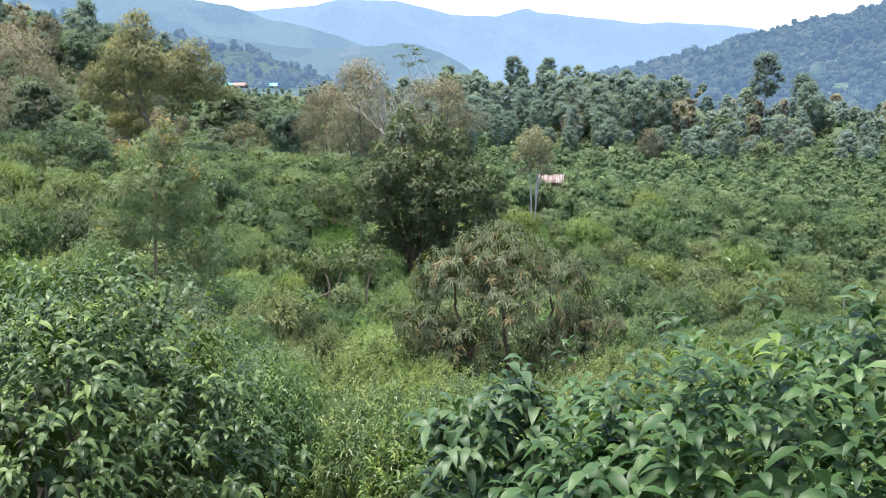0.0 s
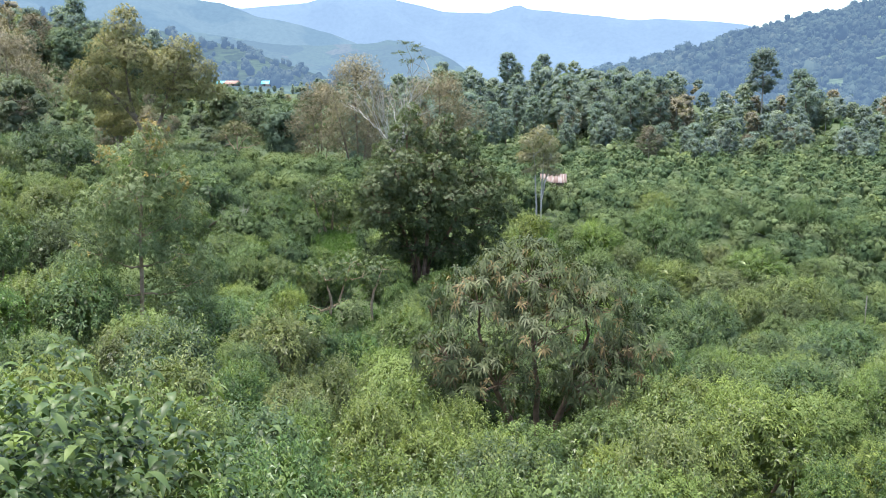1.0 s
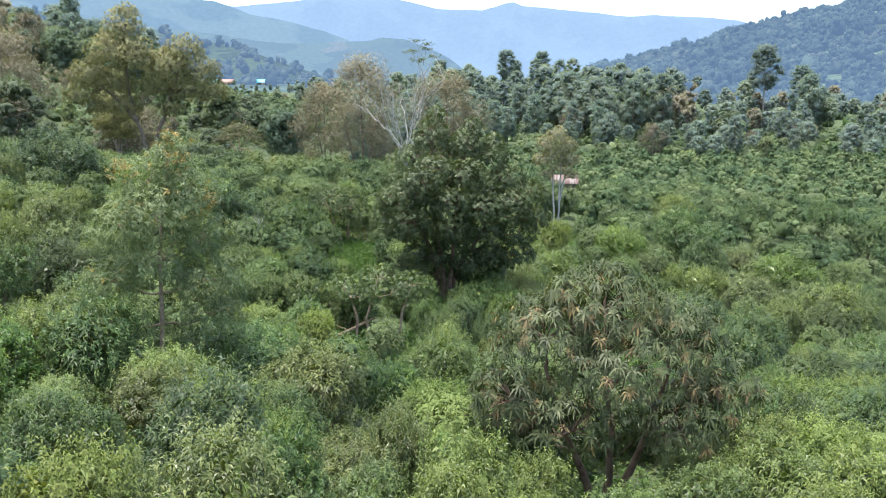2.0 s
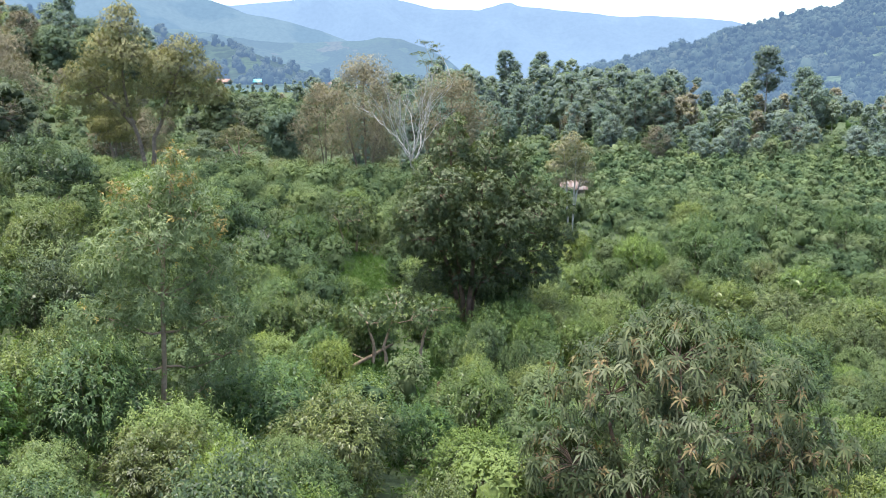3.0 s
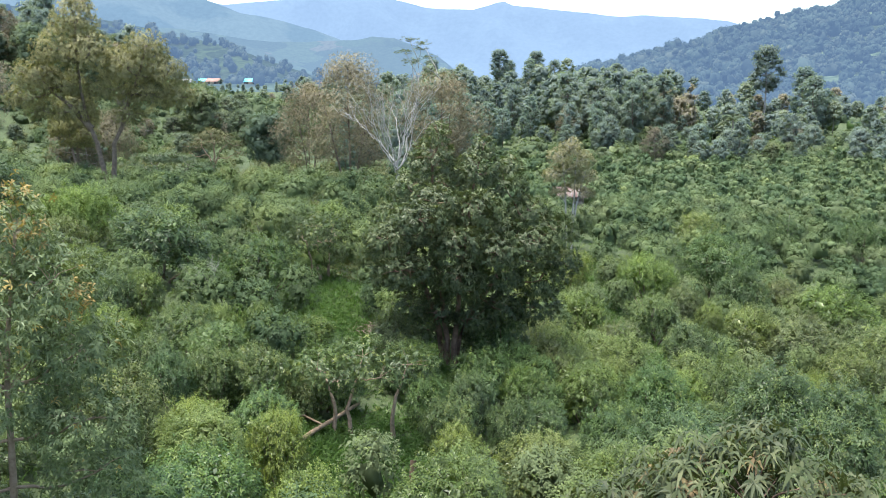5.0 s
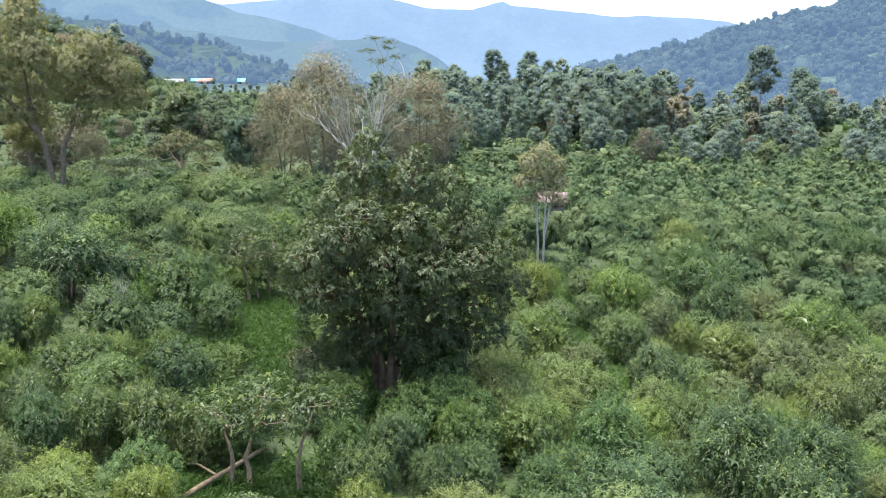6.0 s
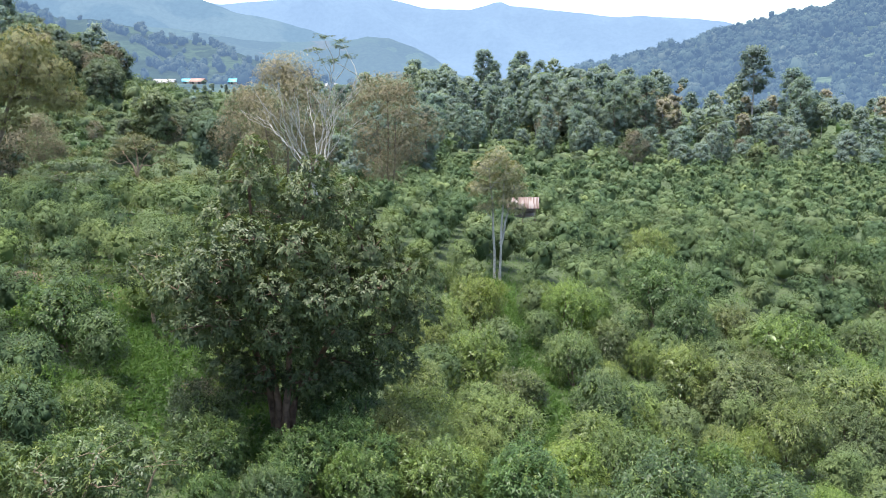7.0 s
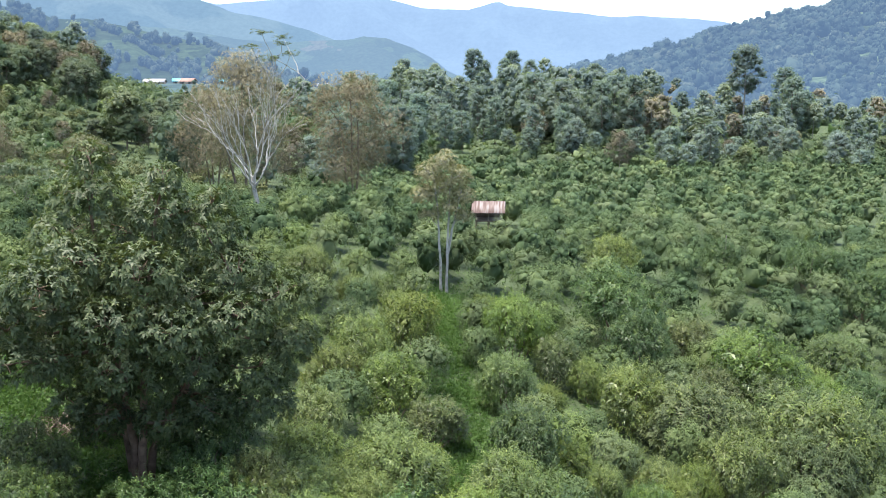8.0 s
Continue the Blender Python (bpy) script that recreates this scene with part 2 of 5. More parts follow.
class Soup:
    """Collects four-cornered faces for one mesh."""

    def __init__(self):
        self.v, self.f, self.m, self.nor, self.n = [], [], [], [], 0

    def add(self, verts, faces, slot=0, nor=None):
        self.v.append(np.asarray(verts, dtype=np.float32).reshape(-1, 3))
        self.nor.append(None if nor is None else np.asarray(nor, dtype=np.float32).reshape(-1, 3))
        faces = np.asarray(faces, dtype=np.int32).reshape(-1, 4)
        self.f.append(faces + self.n)
        slots = np.broadcast_to(np.asarray(slot, dtype=np.int32), (len(faces),))
        self.m.append(slots)
        self.n += len(self.v[-1])

    def tube(self, pts, radii, sides=6, slot=0):
        pts, radii = np.asarray(pts, float), np.asarray(radii, float)
        tan = unit(np.gradient(pts, axis=0))
        ref = np.where(np.abs(tan[:, 2:3]) > 0.9, [[1.0, 0, 0]], [[0, 0, 1.0]])
        a = unit(np.cross(tan, ref))
        b = np.cross(tan, a)
        ang = np.linspace(0, 2 * np.pi, sides, endpoint=False)
        ring = a[:, None] * np.cos(ang)[None, :, None] + b[:, None] * np.sin(ang)[None, :, None]
        v = pts[:, None] + ring * radii[:, None, None]
        i = np.arange(len(pts) - 1)[:, None] * sides
        k = np.arange(sides)[None]
        k2 = (k + 1) % sides
        f = np.stack([i + k, i + k2, i + sides + k2, i + sides + k], -1)
        self.add(v, f, slot, ring + np.zeros_like(v))

    def leaves(self, p, d, up, length, width, droop=0.15, slot=0, fine=False, out=None, soft=0.6):
        """Folded blades from points p along d. out: the way outwards from the crown at each; soft: how far the blades take up its roundness."""
        n = len(p)
        length, width = np.broadcast_to(length, (n,))[:, None], np.broadcast_to(width, (n,))[:, None]
        d = unit(d)
        side = unit(np.cross(d, up))
        nor = np.cross(side, d)
        down = np.array([[0, 0, -1.0]])
        rounded = -nor
        if out is not None and fine is not True:
            way = np.where((nor * out).sum(1, keepdims=True) > 0, 1.0, -1.0)
            side = -side * way
            rounded = unit(out * soft + nor * way * (1 - soft))
        if fine == "arch":
            mid = p + d * length * 0.45 + down * droop * length * 0.1
            lift = nor * width * 0.18
            v = np.stack([p, mid - side * width * 0.5 + lift, mid, mid + side * width * 0.5 + lift, p + d * length * 0.95 + down * droop * length], 1)
            q = 5 * np.arange(n)[:, None]
            f = np.stack([q + np.array([[0, 1, 4, 2]]), q + np.array([[0, 2, 4, 3]])], 1)
            self.add(v, f, np.repeat(np.broadcast_to(slot, (n,)), 2), np.repeat(rounded, 5, 0))
            return
        if not fine:
            mid = p + d * length * 0.45
            v = np.stack([p, mid - side * width * 0.5 + nor * width * 0.12, p + d * length + down * droop * length, mid + side * width * 0.5 + nor * width * 0.12], 1)
            self.add(v, np.arange(4 * n).reshape(n, 4), np.broadcast_to(slot, (n,)), np.repeat(rounded, 4, 0))
            return
        rows = []
        for s, w, q in ((0, 0.08, -0.02), (0.2, 0.62, -0.04), (0.45, 1.0, 0.1), (0.7, 0.84, 0.4), (0.88, 0.42, 0.76), (1.0, 0.03, 1.06)):
            c = p + d * length * s + down * droop * length * q
            rows += [c - side * width * 0.5 * w + nor * width * 0.16 * w, c, c + side * width * 0.5 * w + nor * width * 0.16 * w]
        v = np.stack(rows, 1)
        f = np.array([[r * 3 + c, r * 3 + c + 1, r * 3 + c + 4, r * 3 + c + 3] for r in range(5) for c in range(2)])
        f = f[None] + 18 * np.arange(n)[:, None, None]
        self.add(v, f, np.repeat(np.broadcast_to(slot, (n,)), 10))

    def lump(self, rng, c, r, slot=0, nu=9, nv=6, rough=0.22, mottle=0.5):
        """A closed, uneven mass of foliage round c with the three radii r."""
        u, w = np.meshgrid(np.linspace(0, 2 * np.pi, nu, endpoint=False), np.linspace(-1.35, 1.5, nv))
        d = np.stack([np.cos(u) * np.cos(w), np.sin(u) * np.cos(w), np.sin(w)], -1)
        v = np.asarray(c) + d * np.asarray(r) * (1 + rng.normal(size=(nv, nu, 1)) * rough * np.cos(w)[..., None])
        i, k = np.arange(nv - 1)[:, None] * nu, np.arange(nu)[None]
        k2 = (k + 1) % nu
        self.add(v, np.stack([i + k, i + k2, i + nu + k2, i + nu + k], -1), slot, d + rng.normal(size=d.shape) * mottle)

    def sprigs(self, rng, p, axis, k, length, width, spread=(50, 85), droop=0.2, stem=0.5, slot=0, fine=False, out=None, soft=0.6):
        """k leaves round each shoot that starts at p along axis."""
        n = len(p)
        axis = unit(axis)
        ref = unit(rng.normal(size=(n, 3)))
        a = unit(np.cross(axis, ref))
        b = np.cross(axis, a)
        turn = rng.uniform(0, 6.28, (n, 1)) + np.arange(k)[None] * 2.4
        lift = np.radians(rng.uniform(*spread, (n, k)))
        rad = a[:, None] * np.cos(turn)[..., None] + b[:, None] * np.sin(turn)[..., None]
        d = axis[:, None] * np.cos(lift)[..., None] + rad * np.sin(lift)[..., None]
        size = rng.uniform(0.7, 1.2, (n, k))
        start = p[:, None] + axis[:, None] * (np.linspace(0, stem, k)[None, :, None] * length)
        up = np.broadcast_to(axis[:, None] + np.array([0, 0, 0.6]), d.shape) + rng.normal(size=d.shape) * 0.25
        slot = np.repeat(np.broadcast_to(slot, (n,)), k)
        self.leaves(start.reshape(-1, 3), d.reshape(-1, 3), up.reshape(-1, 3), (length * size).ravel(), (width * size).ravel(), droop, slot, fine, None if out is None else np.repeat(unit(out), k, 0), soft)

    def mesh(self, name, mats, smooth=False):
        me = bpy.data.meshes.new(name)
        v, f, m = np.concatenate(self.v), np.concatenate(self.f), np.concatenate(self.m)
        me.vertices.add(len(v))
        me.vertices.foreach_set("co", v.ravel())
        me.loops.add(f.size)
        me.loops.foreach_set("vertex_index", f.ravel())
        me.polygons.add(len(f))
        me.polygons.foreach_set("loop_start", np.arange(0, f.size, 4, dtype=np.int32))
        me.polygons.foreach_set("material_index", m)
        if smooth:
            me.polygons.foreach_set("use_smooth", np.ones(len(f), dtype=bool))
        for mat in mats if isinstance(mats, (list, tuple)) else [mats]:
            me.materials.append(mat)
        me.update(calc_edges=True)
        if any(n is not None for n in self.nor):
            nor = np.concatenate([np.tile(np.float32([0, 0, 1]), (len(v), 1)) if n is None else n for v, n in zip(self.v, self.nor)])
            me.attributes.new("custom_normal", "FLOAT_VECTOR", "POINT").data.foreach_set("vector", unit(nor).astype(np.float32).ravel())
        return me


def part(name, soup, mats, parent, label="", smooth=False):
    ob = new(name, soup.mesh(name, mats, smooth))
    ob.parent = parent
    if label:
        ob["label"] = label
    return ob


def curve_pts(a, b, bend, n=6, rng=None):
    """A gently bent way from a to b."""
    t = np.linspace(0, 1, n)[:, None]
    a, b, bend = np.asarray(a, float), np.asarray(b, float), np.asarray(bend, float)
    w = a * (1 - t) + b * t + bend * (4 * t * (1 - t))
    if rng is not None:
        w[1:-1] += rng.normal(size=(n - 2, 3)) * np.linalg.norm(b - a) * 0.025
    return w


def shell_points(rng, blobs, n, low=-0.5, inner=0.55):
    """Points in the outer part of a group of ellipsoids (x, y, z, rx, ry, rz), with the way outwards at each."""
    blobs = np.asarray(blobs, float)
    area = (blobs[:, 3] * blobs[:, 4] * blobs[:, 5]) ** (2 / 3)
    pick = rng.choice(len(blobs), n * 3, p=area / area.sum())
    d = unit(rng.normal(size=(n * 3, 3)))
    ok = d[:, 2] > low
    d, pick = d[ok], pick[ok]
    rad = 1 - (1 - inner) * rng.random(len(d)) ** 1.7
    bump = 1 + 0.16 * np.sin(d[:, 0] * 7 + pick) * np.sin(d[:, 1] * 6 + pick * 2) * np.cos(d[:, 2] * 5)
    p = blobs[pick, :3] + d * blobs[pick, 3:6] * (rad * bump)[:, None]
    inside = np.zeros(len(p), bool)
    for k, bl in enumerate(blobs):
        q = (((p - bl[:3]) / bl[3:6]) ** 2).sum(1) < inner ** 2
        inside |= q & (pick != k)
    p, d = p[~inside][:n], d[~inside][:n]
    return p, unit(d / 1.0 + np.array([0, 0, 0.25]))


# ---- the lie of the land ----
# hills and hollows: centre x, y, spread, height
LAND = [(0, -12, 22, 15.5), (0, 22, 16, -2.87), (-22, 25, 20, 3.94), (0, 48, 14, -2.53), (14, 78, 22, 3.58), (18, 45, 20, 3.01),
        (-8, 60, 14, 1.16), (-25, 105, 28, 3.6), (35, 110, 35, -0.61), (30, 60, 18, -6.41), (-50, 45, 30, 11.15), (-10, 34, 9, -1.02),
        (4, 36, 11, 1.06), (0, 0, 12, -1.59), (-5, 47, 7, 0.71)]
FAR_LAND = [(516, 745, 220, 100), (230, 720, 60, 5), (44, 335, 60, 8), (-130, 215, 58, 30), (-110, 490, 90, 15.5), (90, 185, 45, -3.0), (-40, -120, 40, 15)]


def ground(x, y):
    x, y = np.asarray(x, float), np.asarray(y, float)
    z = np.full(np.broadcast(x, y).shape, -12.0)
    for a, b, s, h in LAND + FAR_LAND:
        z = z + h * np.exp(-((x - a) ** 2 + (y - b) ** 2) / (2 * s * s))
    z = z + 0.15 * np.sin(x * 0.5 + 1) * np.sin(y * 0.43) + 0.08 * np.sin(x * 1.3) * np.cos(y * 1.1)
    return z


def gz(x, y):
    return float(ground(x, y))


def build_ground():
    s = Soup()
    radii = np.concatenate([[0.0], np.geomspace(1.0, 4600, 170)])
    ang = np.linspace(0, 2 * np.pi, 260, endpoint=False)
    r, a = np.meshgrid(radii, ang, indexing="ij")
    x, y = r * np.sin(a), 10 + r * np.cos(a)
    v = np.stack([x, y, ground(x, y)], -1)
    i = np.arange(len(radii) - 1)[:, None] * len(ang)
    k = np.arange(len(ang))[None]
    k2 = (k + 1) % len(ang)
    s.add(v, np.stack([i + k, i + len(ang) + k, i + len(ang) + k2, i + k2], -1))
    # beyond 400 m the land takes a faint blue emission, painted haze
    far = np.repeat((radii[:-1] > 400).astype(int), len(ang))
    s.m = [far]
    ob = new("ground", s.mesh("ground", [ground_mat(), distance_mat("hazy_far_land", (0.022, 0.036, 0.026), (0.05, 0.074, 0.046), (0.25, 0.38, 0.57), 0.165, 0.014)], smooth=True))
    tagged(ob, "grassy hillside ground sloping into a wide valley", "ground", kind="structure")


build_ground()


def ridge_place(knots, dist, depth, az, q):
    """The place on a distant range at bearing az (degrees) and q from its near foot (-1) over the crest (0) to its far foot (1)."""
    el = np.interp(az, [k[0] for k in knots], [k[1] for k in knots])
    r = dist + depth * q
    h = np.maximum(np.tan(np.radians(el)) * dist, -20) + 15
    fall = (1 - np.abs(q)) ** 1.1
    wob = 1 + 0.16 * np.sin(az * 0.9 + q * 7) * (1 - fall) * fall * 4
    return np.stack(np.broadcast_arrays(np.sin(np.radians(az)) * r, np.cos(np.radians(az)) * r, h * fall * wob - 12), -1)


def far_ridge(name, label, dist, depth, knots, mat, seed, rough):
    """A distant range: its crest by bearing and rise (degrees), its slopes falling to both sides."""
    rng = np.random.default_rng(seed)
    az = np.linspace(-75, 75, 700)
    el = np.interp(az, [k[0] for k in knots], [k[1] for k in knots])
    for f in (0.5, 1.1, 2.3, 4.7, 9.1):
        el = el + rough / (0.6 + f) * np.sin(az * f * 1.7 + rng.uniform(0, 6))
    v = np.stack([ridge_place(list(zip(az, el)), dist, depth, az, q) for q in np.linspace(-1, 1, 25)])
    nr, na = v.shape[:2]
    i, k = np.arange(nr - 1)[:, None] * na, np.arange(na - 1)[None]
    s = Soup()
    s.add(v, np.stack([i + k, i + k + 1, i + na + k + 1, i + na + k], -1))
    ob = new(name, s.mesh(name, mat, smooth=True))
    return tagged(ob, label, "mountain", kind="structure")


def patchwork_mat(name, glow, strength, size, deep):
    """Far slopes of woods, fields and bare plots, under haze painted as an even blue emission."""
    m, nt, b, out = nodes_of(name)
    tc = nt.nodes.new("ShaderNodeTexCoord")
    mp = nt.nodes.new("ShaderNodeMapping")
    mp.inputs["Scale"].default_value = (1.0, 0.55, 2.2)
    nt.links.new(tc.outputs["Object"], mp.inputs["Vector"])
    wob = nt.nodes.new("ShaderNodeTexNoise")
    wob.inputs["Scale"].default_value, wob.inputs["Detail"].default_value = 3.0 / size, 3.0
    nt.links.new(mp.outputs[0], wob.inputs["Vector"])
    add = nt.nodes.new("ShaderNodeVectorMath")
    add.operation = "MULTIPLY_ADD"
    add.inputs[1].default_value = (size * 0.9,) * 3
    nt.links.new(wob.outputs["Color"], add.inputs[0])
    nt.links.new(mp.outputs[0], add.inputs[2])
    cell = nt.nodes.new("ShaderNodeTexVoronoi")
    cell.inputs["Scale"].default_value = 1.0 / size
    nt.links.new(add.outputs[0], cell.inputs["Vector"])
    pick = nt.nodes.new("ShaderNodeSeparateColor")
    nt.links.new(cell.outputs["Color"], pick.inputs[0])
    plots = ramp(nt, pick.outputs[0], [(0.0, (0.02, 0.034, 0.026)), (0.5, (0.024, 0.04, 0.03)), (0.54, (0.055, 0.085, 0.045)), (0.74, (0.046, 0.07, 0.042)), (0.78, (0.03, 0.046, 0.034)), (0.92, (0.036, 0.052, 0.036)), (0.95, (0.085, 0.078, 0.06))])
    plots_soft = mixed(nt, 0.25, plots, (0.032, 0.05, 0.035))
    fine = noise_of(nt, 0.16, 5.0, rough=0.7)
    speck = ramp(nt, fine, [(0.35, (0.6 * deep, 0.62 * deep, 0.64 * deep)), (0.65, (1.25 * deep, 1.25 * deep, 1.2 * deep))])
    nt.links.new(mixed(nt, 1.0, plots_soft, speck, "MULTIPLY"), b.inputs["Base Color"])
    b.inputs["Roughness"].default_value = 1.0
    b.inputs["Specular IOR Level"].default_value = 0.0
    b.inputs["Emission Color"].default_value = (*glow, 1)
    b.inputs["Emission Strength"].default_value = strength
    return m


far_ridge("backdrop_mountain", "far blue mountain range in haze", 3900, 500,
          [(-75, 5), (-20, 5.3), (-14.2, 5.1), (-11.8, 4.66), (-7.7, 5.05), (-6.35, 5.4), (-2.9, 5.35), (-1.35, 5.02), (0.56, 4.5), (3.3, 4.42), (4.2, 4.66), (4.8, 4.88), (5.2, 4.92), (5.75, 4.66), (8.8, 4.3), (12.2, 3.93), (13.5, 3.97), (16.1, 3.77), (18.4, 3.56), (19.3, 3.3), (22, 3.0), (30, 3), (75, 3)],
          distance_mat("hazy_far_mountain", (0.03, 0.042, 0.05), (0.036, 0.05, 0.058), (0.3, 0.455, 0.71), 0.3, 0.004, 0.3), 3, 0.02)
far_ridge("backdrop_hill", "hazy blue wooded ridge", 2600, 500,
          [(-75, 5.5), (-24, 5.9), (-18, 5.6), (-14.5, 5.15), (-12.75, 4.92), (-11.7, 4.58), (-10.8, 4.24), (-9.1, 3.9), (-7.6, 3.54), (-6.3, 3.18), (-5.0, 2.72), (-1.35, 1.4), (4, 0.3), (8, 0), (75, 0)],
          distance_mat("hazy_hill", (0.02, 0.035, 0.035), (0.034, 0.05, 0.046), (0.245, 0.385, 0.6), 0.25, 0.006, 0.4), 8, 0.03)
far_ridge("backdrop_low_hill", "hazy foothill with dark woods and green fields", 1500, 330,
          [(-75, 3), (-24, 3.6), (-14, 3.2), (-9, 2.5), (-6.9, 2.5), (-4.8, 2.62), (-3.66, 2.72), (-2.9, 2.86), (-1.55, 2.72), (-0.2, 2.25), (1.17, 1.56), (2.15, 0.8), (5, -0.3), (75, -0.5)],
          patchwork_mat("hazy_far_foothill", (0.25, 0.39, 0.6), 0.25, 110, 0.5), 12, 0.03)
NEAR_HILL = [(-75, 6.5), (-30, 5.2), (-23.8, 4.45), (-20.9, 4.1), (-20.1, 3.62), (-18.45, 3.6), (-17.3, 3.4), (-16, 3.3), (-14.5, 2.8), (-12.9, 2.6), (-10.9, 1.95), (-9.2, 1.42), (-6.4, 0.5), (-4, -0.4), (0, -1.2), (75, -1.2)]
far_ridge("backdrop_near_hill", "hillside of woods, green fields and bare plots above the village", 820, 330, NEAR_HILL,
          patchwork_mat("hazy_village_hillside", (0.25, 0.385, 0.58), 0.15, 48, 0.62), 21, 0.05)


# ---- plants ----
def tea_bush(seed, height, radius, shoots, leaf, mats, per=7, young=0.2, fine="arch", stems=5, aspect=0.36, soft=0.45):
    """A tea bush at the origin: several leaning stems and a domed, lumpy crown of leafy upright shoots."""
    rng = np.random.default_rng(seed)
    root = new("tea_bush")
    wood, crown = Soup(), Soup()
    blobs = [(0, 0, height * 0.5, radius * 0.74, radius * 0.74, height * 0.45)]
    for k in range(rng.integers(9, 13)):
        a, rr = k * 2.4 + rng.uniform(-0.4, 0.4), radius * math.sqrt(rng.uniform(0.03, 0.6))
        sz = radius * rng.uniform(0.24, 0.4)
        top = height * math.sqrt(max(0.05, 1 - 0.85 * (rr / radius) ** 2))
        blobs.append((rr * math.cos(a), rr * math.sin(a), top * rng.uniform(0.72, 1.0) - sz * 0.6, sz, sz, sz * rng.uniform(0.8, 1.15)))
    for k in range(5):
        a, sz = rng.uniform(0, 6.28), radius * rng.uniform(0.25, 0.36)
        blobs.append((radius * 0.68 * math.cos(a), radius * 0.68 * math.sin(a), height * rng.uniform(0.2, 0.42), sz, sz, sz))
    for k in range(stems):
        bl = blobs[1 + k % (len(blobs) - 1)]
        wood.tube(curve_pts((rng.normal() * 0.06, rng.normal() * 0.06, -0.15), bl[:3], (bl[0] * 0.2, bl[1] * 0.2, 0), 6, rng), np.linspace(0.05, 0.012, 6), 5)
    centre = np.array([0, 0, height * 0.42])
    reach = np.array([radius, radius, height * 0.55])
    p, d = shell_points(rng, blobs, shoots, low=-0.6, inner=0.78)
    round_way = unit((p - centre) / reach) * 0.75 + d * 0.6 + np.array([0, 0, 0.15])
    stray = rng.random(len(p)) < 0.16
    p = p + d * (stray * rng.uniform(0.04, 0.2, len(p)) * radius)[:, None] + stray[:, None] * np.array([0, 0, 0.08])
    slot = (rng.random(len(p)) < young * np.clip((p[:, 2] / height - 0.35) * 2.0, 0, 1.5)).astype(int)
    crown.sprigs(rng, p, d * 0.9 + np.array([0, 0, 0.85]) + rng.normal(size=p.shape) * 0.22, per, leaf, leaf * aspect, (30, 74), 0.42 if fine == "arch" else 0.55, 1.2, slot, fine, round_way, soft)
    q, e = shell_points(rng, [(b[0], b[1], b[2], b[3] * 0.72, b[4] * 0.72, b[5] * 0.72) for b in blobs], shoots // 3, low=-0.8, inner=0.5)
    core_way = unit((q - centre) / reach) * 0.7 + e * 0.5
    if fine == "arch":
        crown.sprigs(rng, q, e, 4, leaf * 1.4, leaf * 0.62, (50, 90), 0.3, 0.5, 0, False, core_way, soft)
    else:
        crown.sprigs(rng, q, e, 6, leaf, leaf * 0.46, (45, 85), 0.5, 1.0, 0, True, core_way, soft)
    part("trunk", wood, BARK, root)
    part("crown", crown, mats, root, smooth=fine is True)
    return root


def grown_tree(name, seed, blobs, trunk, shoots, leaf, mats, bark, per=6, aspect=0.4, droop=0.3, spread=(40, 90), inner=0.5, low=-0.7, twigs=4, slot_share=0.0, sides=7, root_r=0.2, core=0, jitter=0.4, soft=0.5):
    """A tree at the origin: trunk lines (lists of points), limbs to every mass of the crown, twigs, shoots of leaves."""
    rng = np.random.default_rng(seed)
    root = new(name)
    wood, crown = Soup(), Soup()
    nodes = []
    for line in trunk:
        pts = np.asarray(line, float)
        t = np.linspace(0, len(pts) - 1, 9)
        w = np.stack([np.interp(t, np.arange(len(pts)), pts[:, c]) for c in range(3)], -1)
        w[1:-1] += rng.normal(size=(7, 3)) * root_r * 0.25
        rr = root_r * np.linspace(1, 0.3, 9)
        rr[0] *= 1.35
        wood.tube(w, rr, sides)
        nodes += list(w[2:])
    nodes = np.array(nodes)
    for bl in blobs:
        c = np.array(bl[:3])
        cost = np.linalg.norm(nodes - c, axis=1) + 0.9 * np.maximum(nodes[:, 2] - c[2] + 0.4 * bl[5], 0)
        a = nodes[cost.argmin()]
        wood.tube(curve_pts(a, c, (0, 0, -0.06 * np.linalg.norm(c - a)), 6, rng), np.linspace(root_r * 0.4, root_r * 0.14, 6), 5)
        for k in range(twigs):
            e = c + unit(rng.normal(size=3) + np.array([0, 0, 0.4])) * np.array(bl[3:6]) * 0.85
            wood.tube(curve_pts(c, e, (0, 0, 0.05), 4, rng), np.linspace(root_r * 0.14, root_r * 0.04, 4), 4)
    p, d = shell_points(rng, blobs, shoots, low, inner)
    slot = (rng.random(len(p)) < slot_share).astype(int)
    mids = np.array([b[:3] for b in blobs])
    whole, span = mids.mean(0), mids.std(0) * 1.6 + 0.8
    crown.sprigs(rng, p, d + rng.normal(size=p.shape) * jitter, per, leaf, leaf * aspect, spread, droop, 0.5, slot, False, d * (0.2 if soft > 0.75 else 1.0) + 0.7 * unit((p - whole) / span) + np.array([0, 0, 0.6 if soft > 0.75 else 0.1]), soft)
    if core:
        for b in blobs:
            crown.lump(rng, b[:3], [c * core for c in b[3:6]], 0, 9, 6, 0.2, 0.35)
    part("trunk", wood, bark, root, smooth=True)
    part("crown", crown, mats, root)
    return root


